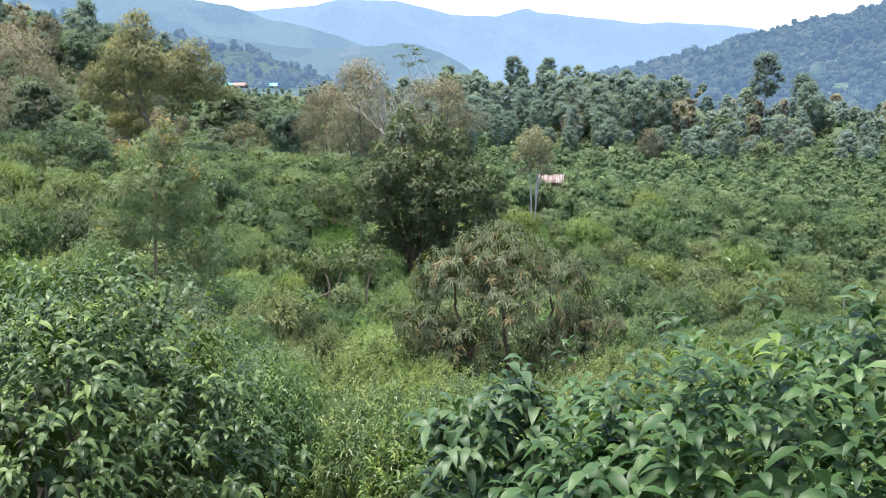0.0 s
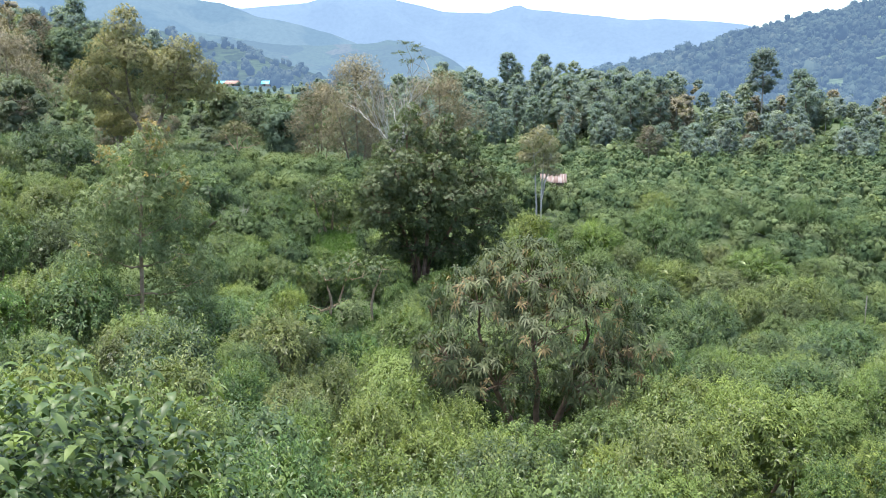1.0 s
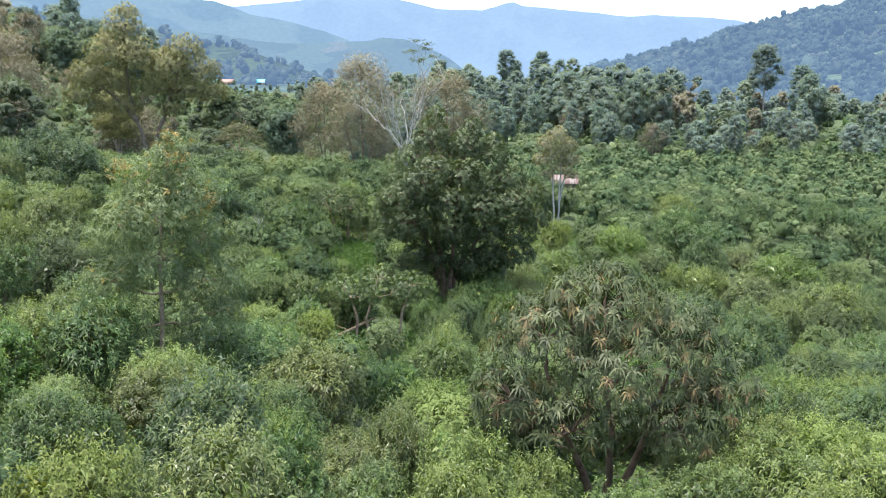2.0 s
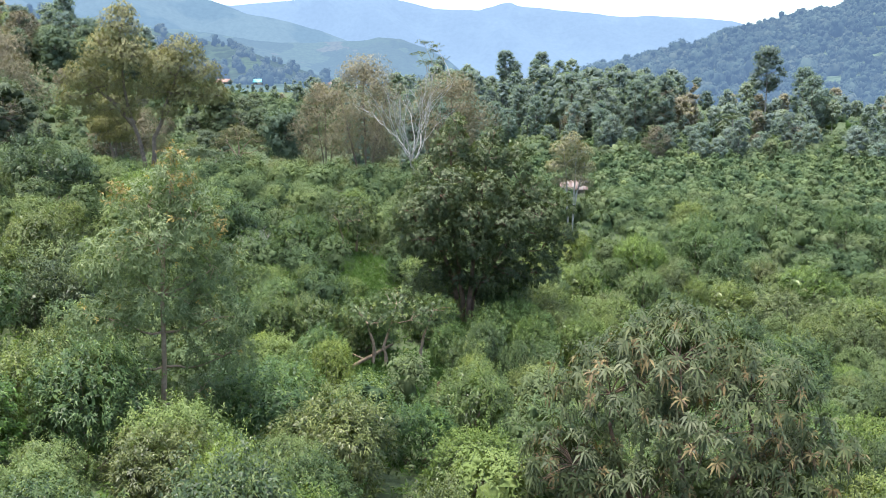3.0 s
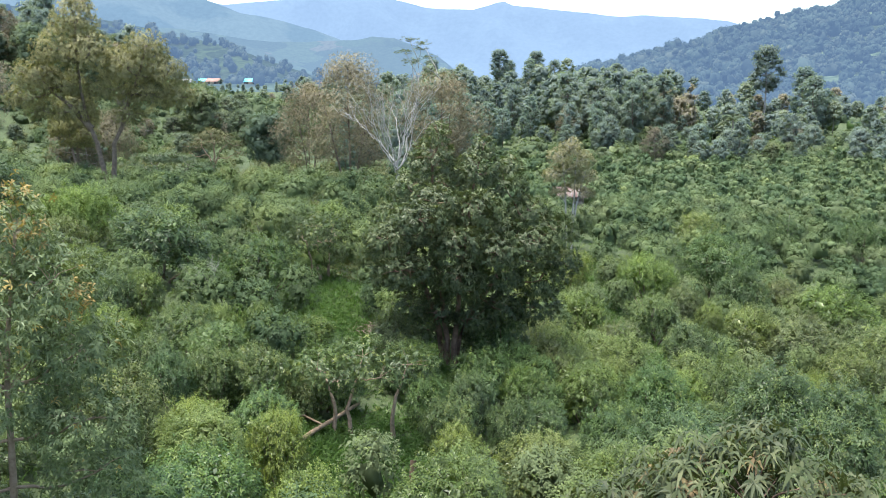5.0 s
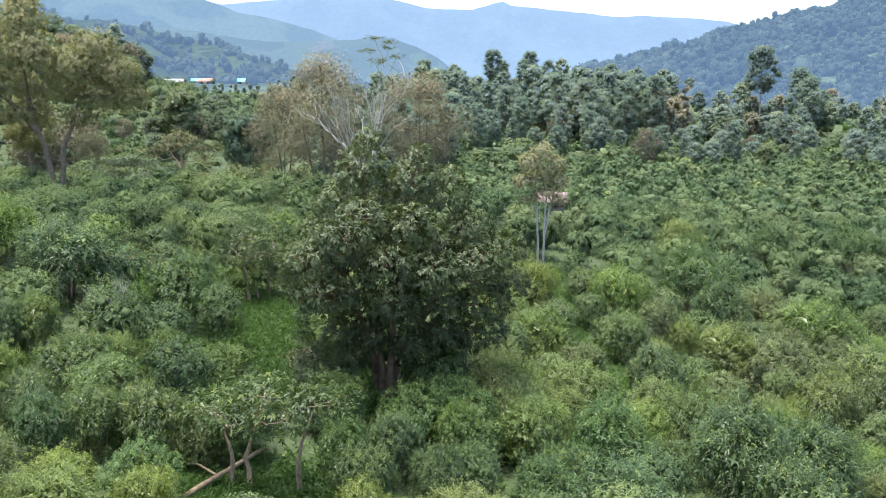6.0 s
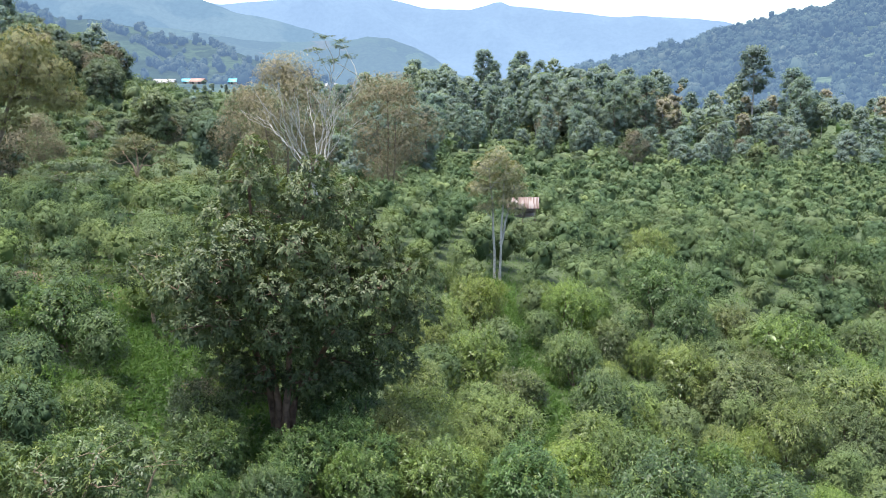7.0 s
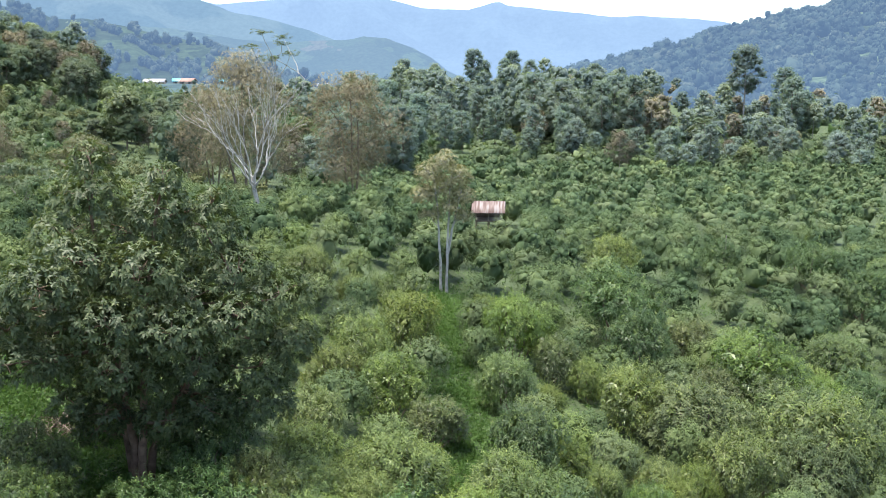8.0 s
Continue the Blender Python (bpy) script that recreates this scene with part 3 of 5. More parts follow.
def random_blobs(rng, n, height, radius, base, flat=0.8):
    out = []
    for k in range(n):
        t = (k + 0.5) / n
        zz = base + (height - base) * t
        rr = radius * math.sin(math.pi * min(0.95, 0.18 + 0.75 * t)) * rng.uniform(0.3, 0.75)
        a = k * 2.4 + rng.uniform(-0.5, 0.5)
        sz = radius * rng.uniform(0.36, 0.58) * (11 / max(n, 11)) ** 0.5
        out.append((rr * math.cos(a), rr * math.sin(a), min(zz, height - sz * flat), sz, sz, sz * flat))
    return out


def place(ob, x, y, z=None, turn=0.0, size=1.0):
    ob.location = (x, y, gz(x, y) if z is None else z)
    ob.rotation_euler = (0, 0, turn)
    ob.scale = (size, size, size)
    return ob


def copy_at(ob, x, y, turn, size, sink=0.05):
    c = copy_thing(ob, pose(x, y, gz(x, y) - sink, 0, 0, math.degrees(turn)))
    c.scale = (size, size, size)
    return c


# ---- the large trees ----
UPPER = [(-0.55, -0.6, 7.3, 0.75, 0.8, 0.7), (0.95, -0.5, 7.0, 0.75, 0.8, 0.65), (0.1, 0.3, 6.3, 1.0, 1.0, 0.75), (1.9, 0.1, 6.4, 0.8, 0.9, 0.6), (-1.35, -0.2, 6.3, 0.7, 0.8, 0.6), (-1.75, 0.1, 5.3, 0.8, 0.9, 0.65), (2.7, -0.2, 5.5, 0.75, 0.8, 0.55),
         (0.5, -1.0, 5.4, 1.0, 0.8, 0.7), (1.7, -0.7, 4.9, 0.9, 0.8, 0.6), (3.6, 0.1, 4.8, 0.85, 0.9, 0.6), (-0.7, -0.9, 5.0, 0.8, 0.8, 0.6), (-1.9, -0.2, 4.3, 0.8, 0.8, 0.55), (0.3, -0.9, 4.1, 0.95, 0.7, 0.6), (2.6, -0.5, 4.1, 0.9, 0.8, 0.55), (0.3, 1.3, 5.2, 1.5, 1.1, 1.3), (1.9, 1.2, 4.5, 1.3, 1.0, 1.1), (-1.0, 1.2, 4.6, 1.2, 1.0, 1.1),
         (-1.5, -1.9, 5.0, 0.9, 0.8, 0.6), (-1.3, -2.1, 3.9, 0.8, 0.7, 0.5), (0.2, -2.2, 4.7, 0.9, 0.8, 0.6), (1.5, -1.9, 4.4, 0.9, 0.8, 0.6), (-0.5, -1.8, 6.0, 0.8, 0.8, 0.6), (0.9, -1.7, 5.8, 0.8, 0.7, 0.6), (-2.2, -1.5, 4.4, 0.7, 0.8, 0.5), (-2.0, -2.6, 4.9, 0.8, 0.7, 0.55), (-1.7, -2.8, 4.0, 0.75, 0.6, 0.5), (-1.0, -2.6, 5.6, 0.8, 0.7, 0.55), (2.9, -1.3, 4.6, 0.7, 0.8, 0.5), (0.3, -1.9, 3.6, 0.8, 0.7, 0.5)]
LOWER = [(-0.35, -0.9, 8.15, 0.36, 0.36, 0.4), (1.15, -0.5, 7.75, 0.34, 0.36, 0.32), (2.1, 0.1, 7.05, 0.4, 0.4, 0.32), (3.9, 0, 3.7, 0.65, 0.7, 0.5), (3.1, -0.2, 3.1, 0.85, 0.8, 0.55), (1.6, -0.7, 3.4, 0.9, 0.7, 0.55), (-1.5, -0.5, 3.3, 0.75, 0.7, 0.5), (-2.1, 0.4, 3.2, 0.6, 0.7, 0.5),
         (3.0, 0.1, 2.1, 0.9, 0.8, 0.6), (1.9, -0.5, 2.1, 0.75, 0.6, 0.5), (0.8, 0.9, 2.4, 1.3, 0.7, 0.9), (-0.9, 0.8, 2.7, 0.8, 0.7, 0.6), (-1.3, -0.3, 2.2, 0.6, 0.6, 0.45), (0.5, -0.7, 2.9, 0.75, 0.6, 0.5), (-0.5, -0.7, 2.1, 0.6, 0.5, 0.4), (0.9, -0.6, 1.9, 0.7, 0.5, 0.45), (-1.0, 0.1, 1.4, 0.55, 0.55, 0.4), (0.3, 0.6, 1.2, 0.8, 0.4, 0.6)]
dark = grown_tree("dark_tree", 21, UPPER + LOWER,
                  [[(-0.06, -0.05, -0.4), (-0.12, 0, 1.5), (-0.4, -0.1, 4), (-0.55, -0.5, 6.9)], [(0.12, -0.18, -0.4), (0.2, -0.25, 1.4), (0.45, -0.3, 4), (0.9, -0.4, 6.8)],
                   [(0.16, 0.08, -0.4), (0.4, 0.2, 1.3), (1.8, 0.2, 3.5), (2.6, 0.1, 5.2)], [(-0.12, 0.2, -0.4), (-0.4, 0.3, 1.8), (-1.2, 0.2, 3.6), (-1.6, 0.1, 5.2)]],
                  10500, 0.135, DARK_TREE, BARK_RED, per=7, aspect=0.4, droop=0.25, spread=(40, 85), inner=0.68, root_r=0.125)
place(dark, -1.5, 46.8, None, 0.0, 1.07)
tagged(dark, "tall dark green broadleaf tree with several reddish stems", "tree")

mango = grown_tree("mango_tree", 22,
                   [(-0.1, 0, 4.4, 1.3, 1.2, 0.95), (-1.3, 0, 3.8, 1.1, 1.1, 1.0), (1.2, 0.1, 3.6, 1.2, 1.2, 1.0), (0.2, -0.8, 3.3, 1.3, 1.1, 1.1), (-0.6, 0.9, 3.7, 1.2, 1.1, 1.0),
                    (2.2, -0.2, 2.5, 0.9, 0.9, 0.9), (-2.0, -0.3, 2.6, 0.9, 0.9, 0.9), (1.3, -0.9, 2.1, 1.0, 0.8, 0.8), (-0.9, -1.0, 2.2, 1.0, 0.8, 0.8), (2.0, 0.9, 2.0, 0.9, 0.8, 0.8), (-1.9, 0.8, 1.7, 0.9, 0.8, 0.8)],
                   [[(0, 0, -0.4), (0.1, 0, 1.2), (0, 0.1, 3.4)], [(0.1, 0.1, -0.4), (0.7, 0.1, 1.3), (1.3, 0, 3.1)], [(-0.1, 0, -0.4), (-0.7, 0, 1.3), (-1.3, 0, 3.2)]],
                   1500, 0.2, [MANGO, MANGO_OLD], BARK_RED, per=11, aspect=0.22, droop=0.45, spread=(50, 110), inner=0.6, low=-0.2, twigs=16, slot_share=0.1, root_r=0.11)
place(mango, 1.7, 24.6, None, 0.0, 1.06)
tagged(mango, "rounded mango tree with drooping grey-green leaf rosettes and brown tips", "tree")

airy = grown_tree("slender_tree", 23,
                  [(0.45, 0, 6.2, 0.5, 0.5, 0.65), (-0.2, 0.2, 5.7, 0.65, 0.7, 0.7), (0.85, 0, 5.4, 0.7, 0.8, 0.7), (0.1, -0.3, 4.9, 0.95, 0.9, 0.8), (-0.85, 0, 4.5, 0.75, 0.8, 0.7), (1.15, 0.3, 4.3, 0.75, 0.8, 0.65),
                   (0, 0.2, 3.7, 1.15, 1.1, 0.8), (-1.15, 0, 3.2, 0.8, 0.8, 0.65), (1.2, 0, 3.2, 0.85, 0.8, 0.6), (-1.3, -0.2, 2.2, 0.75, 0.7, 0.5), (1.3, 0.1, 2.3, 0.8, 0.7, 0.5), (-0.6, 0.5, 1.5, 0.6, 0.6, 0.4), (0.7, 0.4, 1.4, 0.6, 0.5, 0.35)],
                  [[(0, 0, -0.4), (-0.03, 0, 1.8), (0.05, 0, 4.0), (0.42, 0, 6.4)]],
                  4600, 0.12, [AIRY, ORANGE], BARK_TAN, per=6, aspect=0.26, droop=0.3, spread=(35, 85), inner=0.5, twigs=6, slot_share=0.012, root_r=0.08)
rng_t = np.random.default_rng(3)
tips = Soup()
for c in ((0.5, -0.1, 6.75), (0.75, -0.4, 6.2), (1.35, -0.3, 5.2), (-0.6, -0.5, 6.0)):
    q = np.array(c) + rng_t.normal(size=(26, 3)) * 0.16
    tips.sprigs(rng_t, q, np.tile([0, 0, 1.0], (26, 1)) + rng_t.normal(size=q.shape) * 0.4, 6, 0.12, 0.035, (35, 80), 0.3, 0.5)
part("young_leaves", tips, ORANGE, airy, "orange young leaves at the tip")
place(airy, -9.0, 27.8)
tagged(airy, "slender grey-green tree with a thin open crown and bare trunk", "tree")

for k, (x, y, turn, sz) in enumerate([(-24.3, 78, 0.0, 1.03), (-31, 90, 2.2, 0.75)]):
    if k == 0:
        yellow = grown_tree("yellow_tree", 24, [(-1.5, 0, 11.4, 1.5, 1.6, 1.5), (-2.6, 0, 9.6, 1.9, 1.8, 1.5), (-0.6, -0.6, 9.2, 1.8, 1.7, 1.6), (3.0, 0, 9.6, 1.5, 1.6, 1.3), (1.8, -0.4, 8.4, 1.8, 1.7, 1.5), (4.3, 0, 8.0, 1.5, 1.5, 1.2), (-4.3, 0, 7.9, 1.6, 1.6, 1.2), (-5.3, 0, 6.4, 1.2, 1.3, 0.9),
                                             (-2.8, 0.4, 7.2, 1.9, 1.7, 1.2), (5.1, 0, 6.5, 1.1, 1.2, 0.9), (3.2, 0.3, 6.6, 1.7, 1.6, 1.1), (0.6, 0.3, 7.0, 1.8, 1.6, 1.2), (-1.8, 0, 5.5, 1.4, 1.3, 0.8), (-4.2, 0.3, 5.6, 1.1, 1.1, 0.7), (1.7, 0, 5.3, 1.1, 1.2, 0.7), (-1.2, 0, 12.5, 0.8, 0.8, 0.7)],
                            [[(0, 0, -0.5), (-0.5, 0, 3), (-1.4, 0, 6.0), (-1.6, 0, 10.5)], [(0.2, 0, -0.3), (0.5, 0, 3), (1.6, 0, 6), (2.8, 0, 9)], [(-0.9, 0, 4.4), (-2.4, 0, 6.2), (-4, 0, 7.6)]],
                            8000, 0.18, YELLOW_TREE, BARK, per=6, aspect=0.34, droop=0.35, inner=0.35, twigs=8, root_r=0.2, soft=0.7)
        place(yellow, x, y, None, turn, sz)
        tagged(yellow, "tall tree with thin yellowing olive foliage", "tree", "yellowing trees")
    else:
        copy_at(yellow, x, y, turn, sz)


def bare_tree(name, seed, height, tufts):
    """A leafless pale tree that forks again and again, with a few flat green tufts on its highest twigs."""
    rng = np.random.default_rng(seed)
    root = new(name)
    wood, crown = Soup(), Soup()
    tips = []

    def grow(p, d, length, r, depth):
        end = p + d * length
        wood.tube(curve_pts(p, end, rng.normal(size=3) * length * 0.05, 5, rng), np.linspace(r, r * 0.66, 5), 6 if depth > 2 else 4)
        if depth == 0:
            tips.append(end)
            return
        for k in range(2):
            side = unit(np.cross(d, rng.normal(size=3)))
            nd = unit(d + side * rng.uniform(0.2, 0.5) + np.array([0, 0, 0.1]))
            grow(end, nd, length * rng.uniform(0.68, 0.9), r * 0.64, depth - 1)

    trunk_h = height * 0.34
    wood.tube(curve_pts((0, 0, -0.5), (0.1, 0, trunk_h), (0.1, 0, 0), 6, rng), np.linspace(0.17, 0.12, 6), 8)
    for k in range(10):
        a = k * 2.4 + 0.4
        lean = (0.35, 0.85, 0.6)[k % 3]
        grow(np.array([0.1, 0, trunk_h - 0.12 * k]), unit(np.array([math.cos(a) * lean, math.sin(a) * lean, 1.0])), height * rng.uniform(0.15, 0.19), 0.055, 4)
    part("trunk", wood, BARK_WHITE, root, smooth=True)
    tips = np.array(tips)
    for k in range(tufts):
        tip = tips[tips[:, 2].argsort()[-1 - k * 3]]
        top = tip + np.array([rng.normal() * 0.9, rng.normal() * 0.5, rng.uniform(0.9, 2.6)])
        wood2 = Soup()
        wood2.tube(curve_pts(tip, top, (0.1, 0, 0), 5, rng), np.linspace(0.03, 0.015, 5), 4)
        n = 20
        ang = rng.uniform(0, 6.28, n)
        rr = rng.uniform(0, 0.75, n)
        pts = top + np.stack([np.cos(ang) * rr, np.sin(ang) * rr, rng.normal(size=n) * 0.07], -1)
        crown.sprigs(rng, pts, np.tile([0, 0, 1.0], (n, 1)), 6, 0.2, 0.06, (60, 95), 0.15)
        part("twig", wood2, BARK_WHITE, root)
    if tufts:
        part("foliage", crown, TEA_GREY, root, "flat green tufts on the highest twigs")
    return root


bare = bare_tree("bare_tree", 31, 11.0, 7)
place(bare, -4.3, 80.5)
tagged(bare, "pale leafless tree with spreading branches and few leaf tufts", "tree")

for k, (x, y, turn, sz) in enumerate([(-9.8, 107, 0.0, 1.1), (-0.2, 110, 1.9, 1.05), (-15, 118, 4.0, 0.9), (-47, 103, 2.5, 1.25), (-35.5, 113, 1.0, 0.6)]):
    if k == 0:
        brown = grown_tree("brown_tree", 33, random_blobs(np.random.default_rng(9), 16, 12.5, 5.0, 3.0, 0.85), [[(0, 0, -0.5), (0.2, 0, 3), (0, 0, 8), (0.2, 0, 11)], [(0.3, 0, -0.5), (1.2, 0.3, 4), (2.2, 0.5, 8)], [(-0.3, 0, -0.5), (-1.2, -0.3, 4), (-2.2, 0, 8)]],
                           6500, 0.19, BROWN_TREE, BARK, per=6, aspect=0.22, inner=0.3, twigs=10, root_r=0.13)
        place(brown, x, y, None, turn, sz)
        tagged(brown, "tree with sparse dry brown foliage and fine twigs", "tree", "brown trees")
    else:
        copy_at(brown, x, y, turn, sz)

thin = grown_tree("tan_tree", 35, [(0, 0, 7.3, 0.8, 0.8, 0.7), (-0.8, 0, 6.7, 0.8, 0.8, 0.65), (0.8, 0, 6.5, 0.8, 0.8, 0.65), (-0.2, 0.3, 5.8, 1.1, 1.0, 0.75), (1.0, 0, 5.4, 0.8, 0.8, 0.6), (-1.15, 0, 5.5, 0.75, 0.8, 0.6), (0.3, 0, 4.8, 0.9, 0.8, 0.5), (-0.8, 0, 4.4, 0.6, 0.6, 0.4), (1.1, 0, 4.3, 0.6, 0.6, 0.4)],
                  [[(-0.14, 0, -0.4), (-0.2, 0, 2.4), (-0.38, 0, 5), (-0.6, 0, 7)], [(0.14, 0, -0.4), (0.22, 0, 2.4), (0.3, 0, 5), (0.5, 0, 7.2)], [(0.2, 0.1, 2.2), (0.6, 0.1, 4), (1.0, 0, 5.8)]],
                  2000, 0.12, TAN_TREE, BARK_WHITE, per=6, aspect=0.4, inner=0.35, twigs=14, root_r=0.085)
place(thin, 7.4, 73.6)
tagged(thin, "tree with two pale thin trunks and tan foliage", "tree")

# ---- near bushes ----
near_a = tea_bush(41, 2.62, 1.5, 950, 0.15, [TEA_BIG, TEA_YOUNG], per=8, young=0.05, fine=True, stems=7, aspect=0.34, soft=0.25)
place(near_a, 1.8, 4.05).scale = (1.0, 1.0, 0.92)
tagged(near_a, "large tea bush with broad glossy green leaves", "tea bush", "tea bushes")
near_b = tea_bush(42, 2.36, 1.85, 1100, 0.135, [TEA_NEAR, TEA_YOUNG], per=8, young=0.2, fine=True, stems=10, aspect=0.36, soft=0.25)
place(near_b, -3.45, 7.4)
sapling = tea_bush(43, 2.1, 0.38, 130, 0.17, [TEA_BIG, TEA_YOUNG], per=8, young=0.05, fine=True, stems=4, aspect=0.36)
sapling.name = "broad_leaved_sapling"
place(sapling, 0.3, 4.95)
tagged(sapling, "young shrub with large dark green leaves", "shrub")
tagged(near_b, "large dark green tea bush with pale young shoots", "tea bush", "tea bushes")

# ---- tea bushes: a few grown forms, then copies ----
KINDS = {
    "green": ([(2.1, 1.3, TEA, 0.35), (2.2, 1.25, TEA, 0.2), (2.0, 1.3, TEA, 0.5)], "rounded green tea bush with mixed old and young leaves"),
    "dark": ([(2.2, 1.35, TEA_DARK, 0.08), (2.3, 1.3, TEA_DARK, 0.2)], "dense dark bluish-green tea bush"),
    "fresh": ([(1.8, 1.25, TEA, 0.9), (1.8, 1.2, TEA_YOUNG, 0.5)], "tea bush covered with fresh yellow-green shoots"),
    "deep": ([(2.2, 1.25, TEA_DEEP, 0.15), (2.0, 1.3, TEA_DEEP, 0.3)], "rounded deep green tea bush with glossy leaves"),
    "grey": ([(2.1, 1.35, TEA_GREY, 0.15)], "broad tea bush with pale greyish-green leaves"),
}
FORMS, used = {}, set()
for kind, (shapes, label) in KINDS.items():
    FORMS[kind] = [tea_bush(100 + 10 * len(FORMS) + k, h, r, 900, 0.13, [m, TEA_YOUNG], per=8, young=yg, aspect=0.26) for k, (h, r, m, yg) in enumerate(shapes)]
rng_b = np.random.default_rng(77)


def set_bush(kind, x, y, radius):
    """One tea bush of a kind, about radius wide, standing at x, y."""
    f = FORMS[kind][int(rng_b.integers(len(FORMS[kind])))]
    turn, size = rng_b.uniform(0, 6.28), radius / 1.25
    if f in used:
        c = copy_at(f, x, y, turn, size)
    else:
        used.add(f)
        c = tagged(place(f, x, y, gz(x, y) - 0.05, turn, size), KINDS[kind][1], "tea bush", "tea bushes")
    tall = rng_b.uniform(0.98, 1.3) * (1.25 if radius < 0.9 else 1.0) * (0.85 if radius > 1.7 else 1.0)
    c.scale = (size, size, size * tall)


GREEN_A = [(2.3, 45.0, 1.1), (3.6, 44.9, 1.0), (3.0, 46.2, 1.0), (1.9, 45.4, 1.0), (3.1, 46.8, 1.1), (-3.0, 15.9, 0.7), (-6.8, 16.6, 0.7), (-0.8, 17.8, 0.8), (-1.9, 18.1, 0.8), (0.8, 19.0, 0.9), (2.8, 20.9, 1.0), (-3.8, 21.2, 0.9), (4.4, 21.6, 1.3), (-2.9, 21.9, 0.8), (6.6, 22.0, 1.5), (-6.4, 22.7, 0.8), (-9.7, 23.0, 0.7), (-8.0, 23.8, 1.0), (5.4, 25.7, 1.2), (-5.1, 26.9, 1.3), (-11.9, 27.2, 1.1), (-11.2, 31.0, 1.0), (-5.0, 32.2, 0.9), (-1.9, 32.7, 1.2), (9.4, 32.7, 1.2), (11.1, 33.1, 1.3), (-4.9, 34.8, 0.9), (-6.1, 35.3, 0.8), (-1.6, 36.4, 0.7), (-6.6, 36.9, 0.9), (-13.6, 37.0, 1.3), (-1.7, 38.5, 0.8), (-9.6, 38.6, 0.7), (-8.6, 39.3, 0.8), (0.2, 39.4, 0.7)]
GREEN_B = [(-3.8, 39.5, 1.3), (-7.2, 39.6, 1.0), (-6.0, 39.6, 0.7), (-16.6, 39.7, 1.3), (1.1, 40.1, 0.9), (-5.4, 40.4, 1.1), (-10.7, 40.5, 0.8), (-2.3, 40.5, 0.7), (-8.8, 41.0, 1.1), (-12.1, 41.2, 0.9), (-10.2, 42.5, 1.1), (0.7, 43.0, 0.7), (-3.0, 43.1, 1.0), (3.1, 43.4, 1.1), (-7.9, 43.8, 0.7), (-12.1, 44.2, 0.9), (-6.5, 44.9, 0.9), (2.8, 46.7, 0.9), (2.6, 48.1, 1.1), (-16.2, 48.6, 1.1), (4.4, 49.8, 0.9), (-9.4, 51.0, 0.8), (12.0, 51.4, 0.7), (2.6, 51.8, 1.1), (-11.2, 52.7, 0.9), (14.3, 53.2, 0.9), (11.0, 53.4, 0.9), (15.6, 53.4, 0.8), (6.5, 54.1, 1.1), (17.5, 54.4, 1.5)]
GREEN_C = [(13.7, 55.5, 0.7), (5.1, 56.0, 1.3), (2.7, 56.6, 1.1), (-10.7, 57.0, 1.0), (9.6, 59.0, 1.2), (3.6, 59.9, 1.3), (15.0, 60.4, 1.5), (25.0, 60.9, 1.7), (13.5, 62.5, 0.8), (5.4, 62.8, 1.5), (12.3, 63.7, 1.2), (8.3, 64.4, 1.0), (10.5, 65.5, 1.6), (22.5, 66.6, 2.3), (8.2, 67.0, 0.7), (0.5, 67.8, 1.4), (2.6, 68.5, 0.7), (9.3, 68.8, 0.8), (4.1, 69.3, 0.7), (20.7, 71.1, 1.4), (29.4, 72.2, 2.1), (18.7, 82.3, 1.7)]
DARK_A = [(4.8, 38.8, 1.3), (9.0, 41.8, 1.6), (-4.5, 18.5, 0.8), (-5.8, 19.3, 1.2), (-8.3, 19.5, 0.9), (-10.1, 26.1, 1.2), (-0.0, 26.1, 1.0), (-7.4, 29.0, 1.3), (-14.5, 35.2, 1.2), (9.7, 39.1, 1.3), (16.4, 39.6, 1.8), (3.0, 39.7, 1.0), (-1.1, 40.9, 0.8), (3.8, 41.2, 0.9), (-5.1, 42.5, 0.7), (11.7, 43.1, 1.6), (-12.7, 43.5, 0.8), (5.6, 43.9, 1.2), (0.4, 47.3, 1.2), (-8.9, 49.9, 1.4), (-12.8, 49.4, 1.9), (-21.2, 51.5, 2.0), (8.3, 51.9, 0.7), (9.5, 52.8, 1.3), (2.7, 63.1, 1.0), (16.9, 67.1, 1.6), (28.8, 68.1, 1.4), (12.6, 70.9, 1.3), (16.6, 71.2, 2.3), (36.4, 83.2, 1.9)]
DARK_BASE = [(0.9, 44.4, 1.1), (-0.5, 43.6, 1.0), (-3.4, 44.6, 1.0), (-2.7, 42.8, 0.9), (1.2, 42.9, 0.9), (-0.9, 41.6, 0.8)]
DARK_B = [(35.0, 89.1, 2.0), (28.4, 89.7, 1.5)]
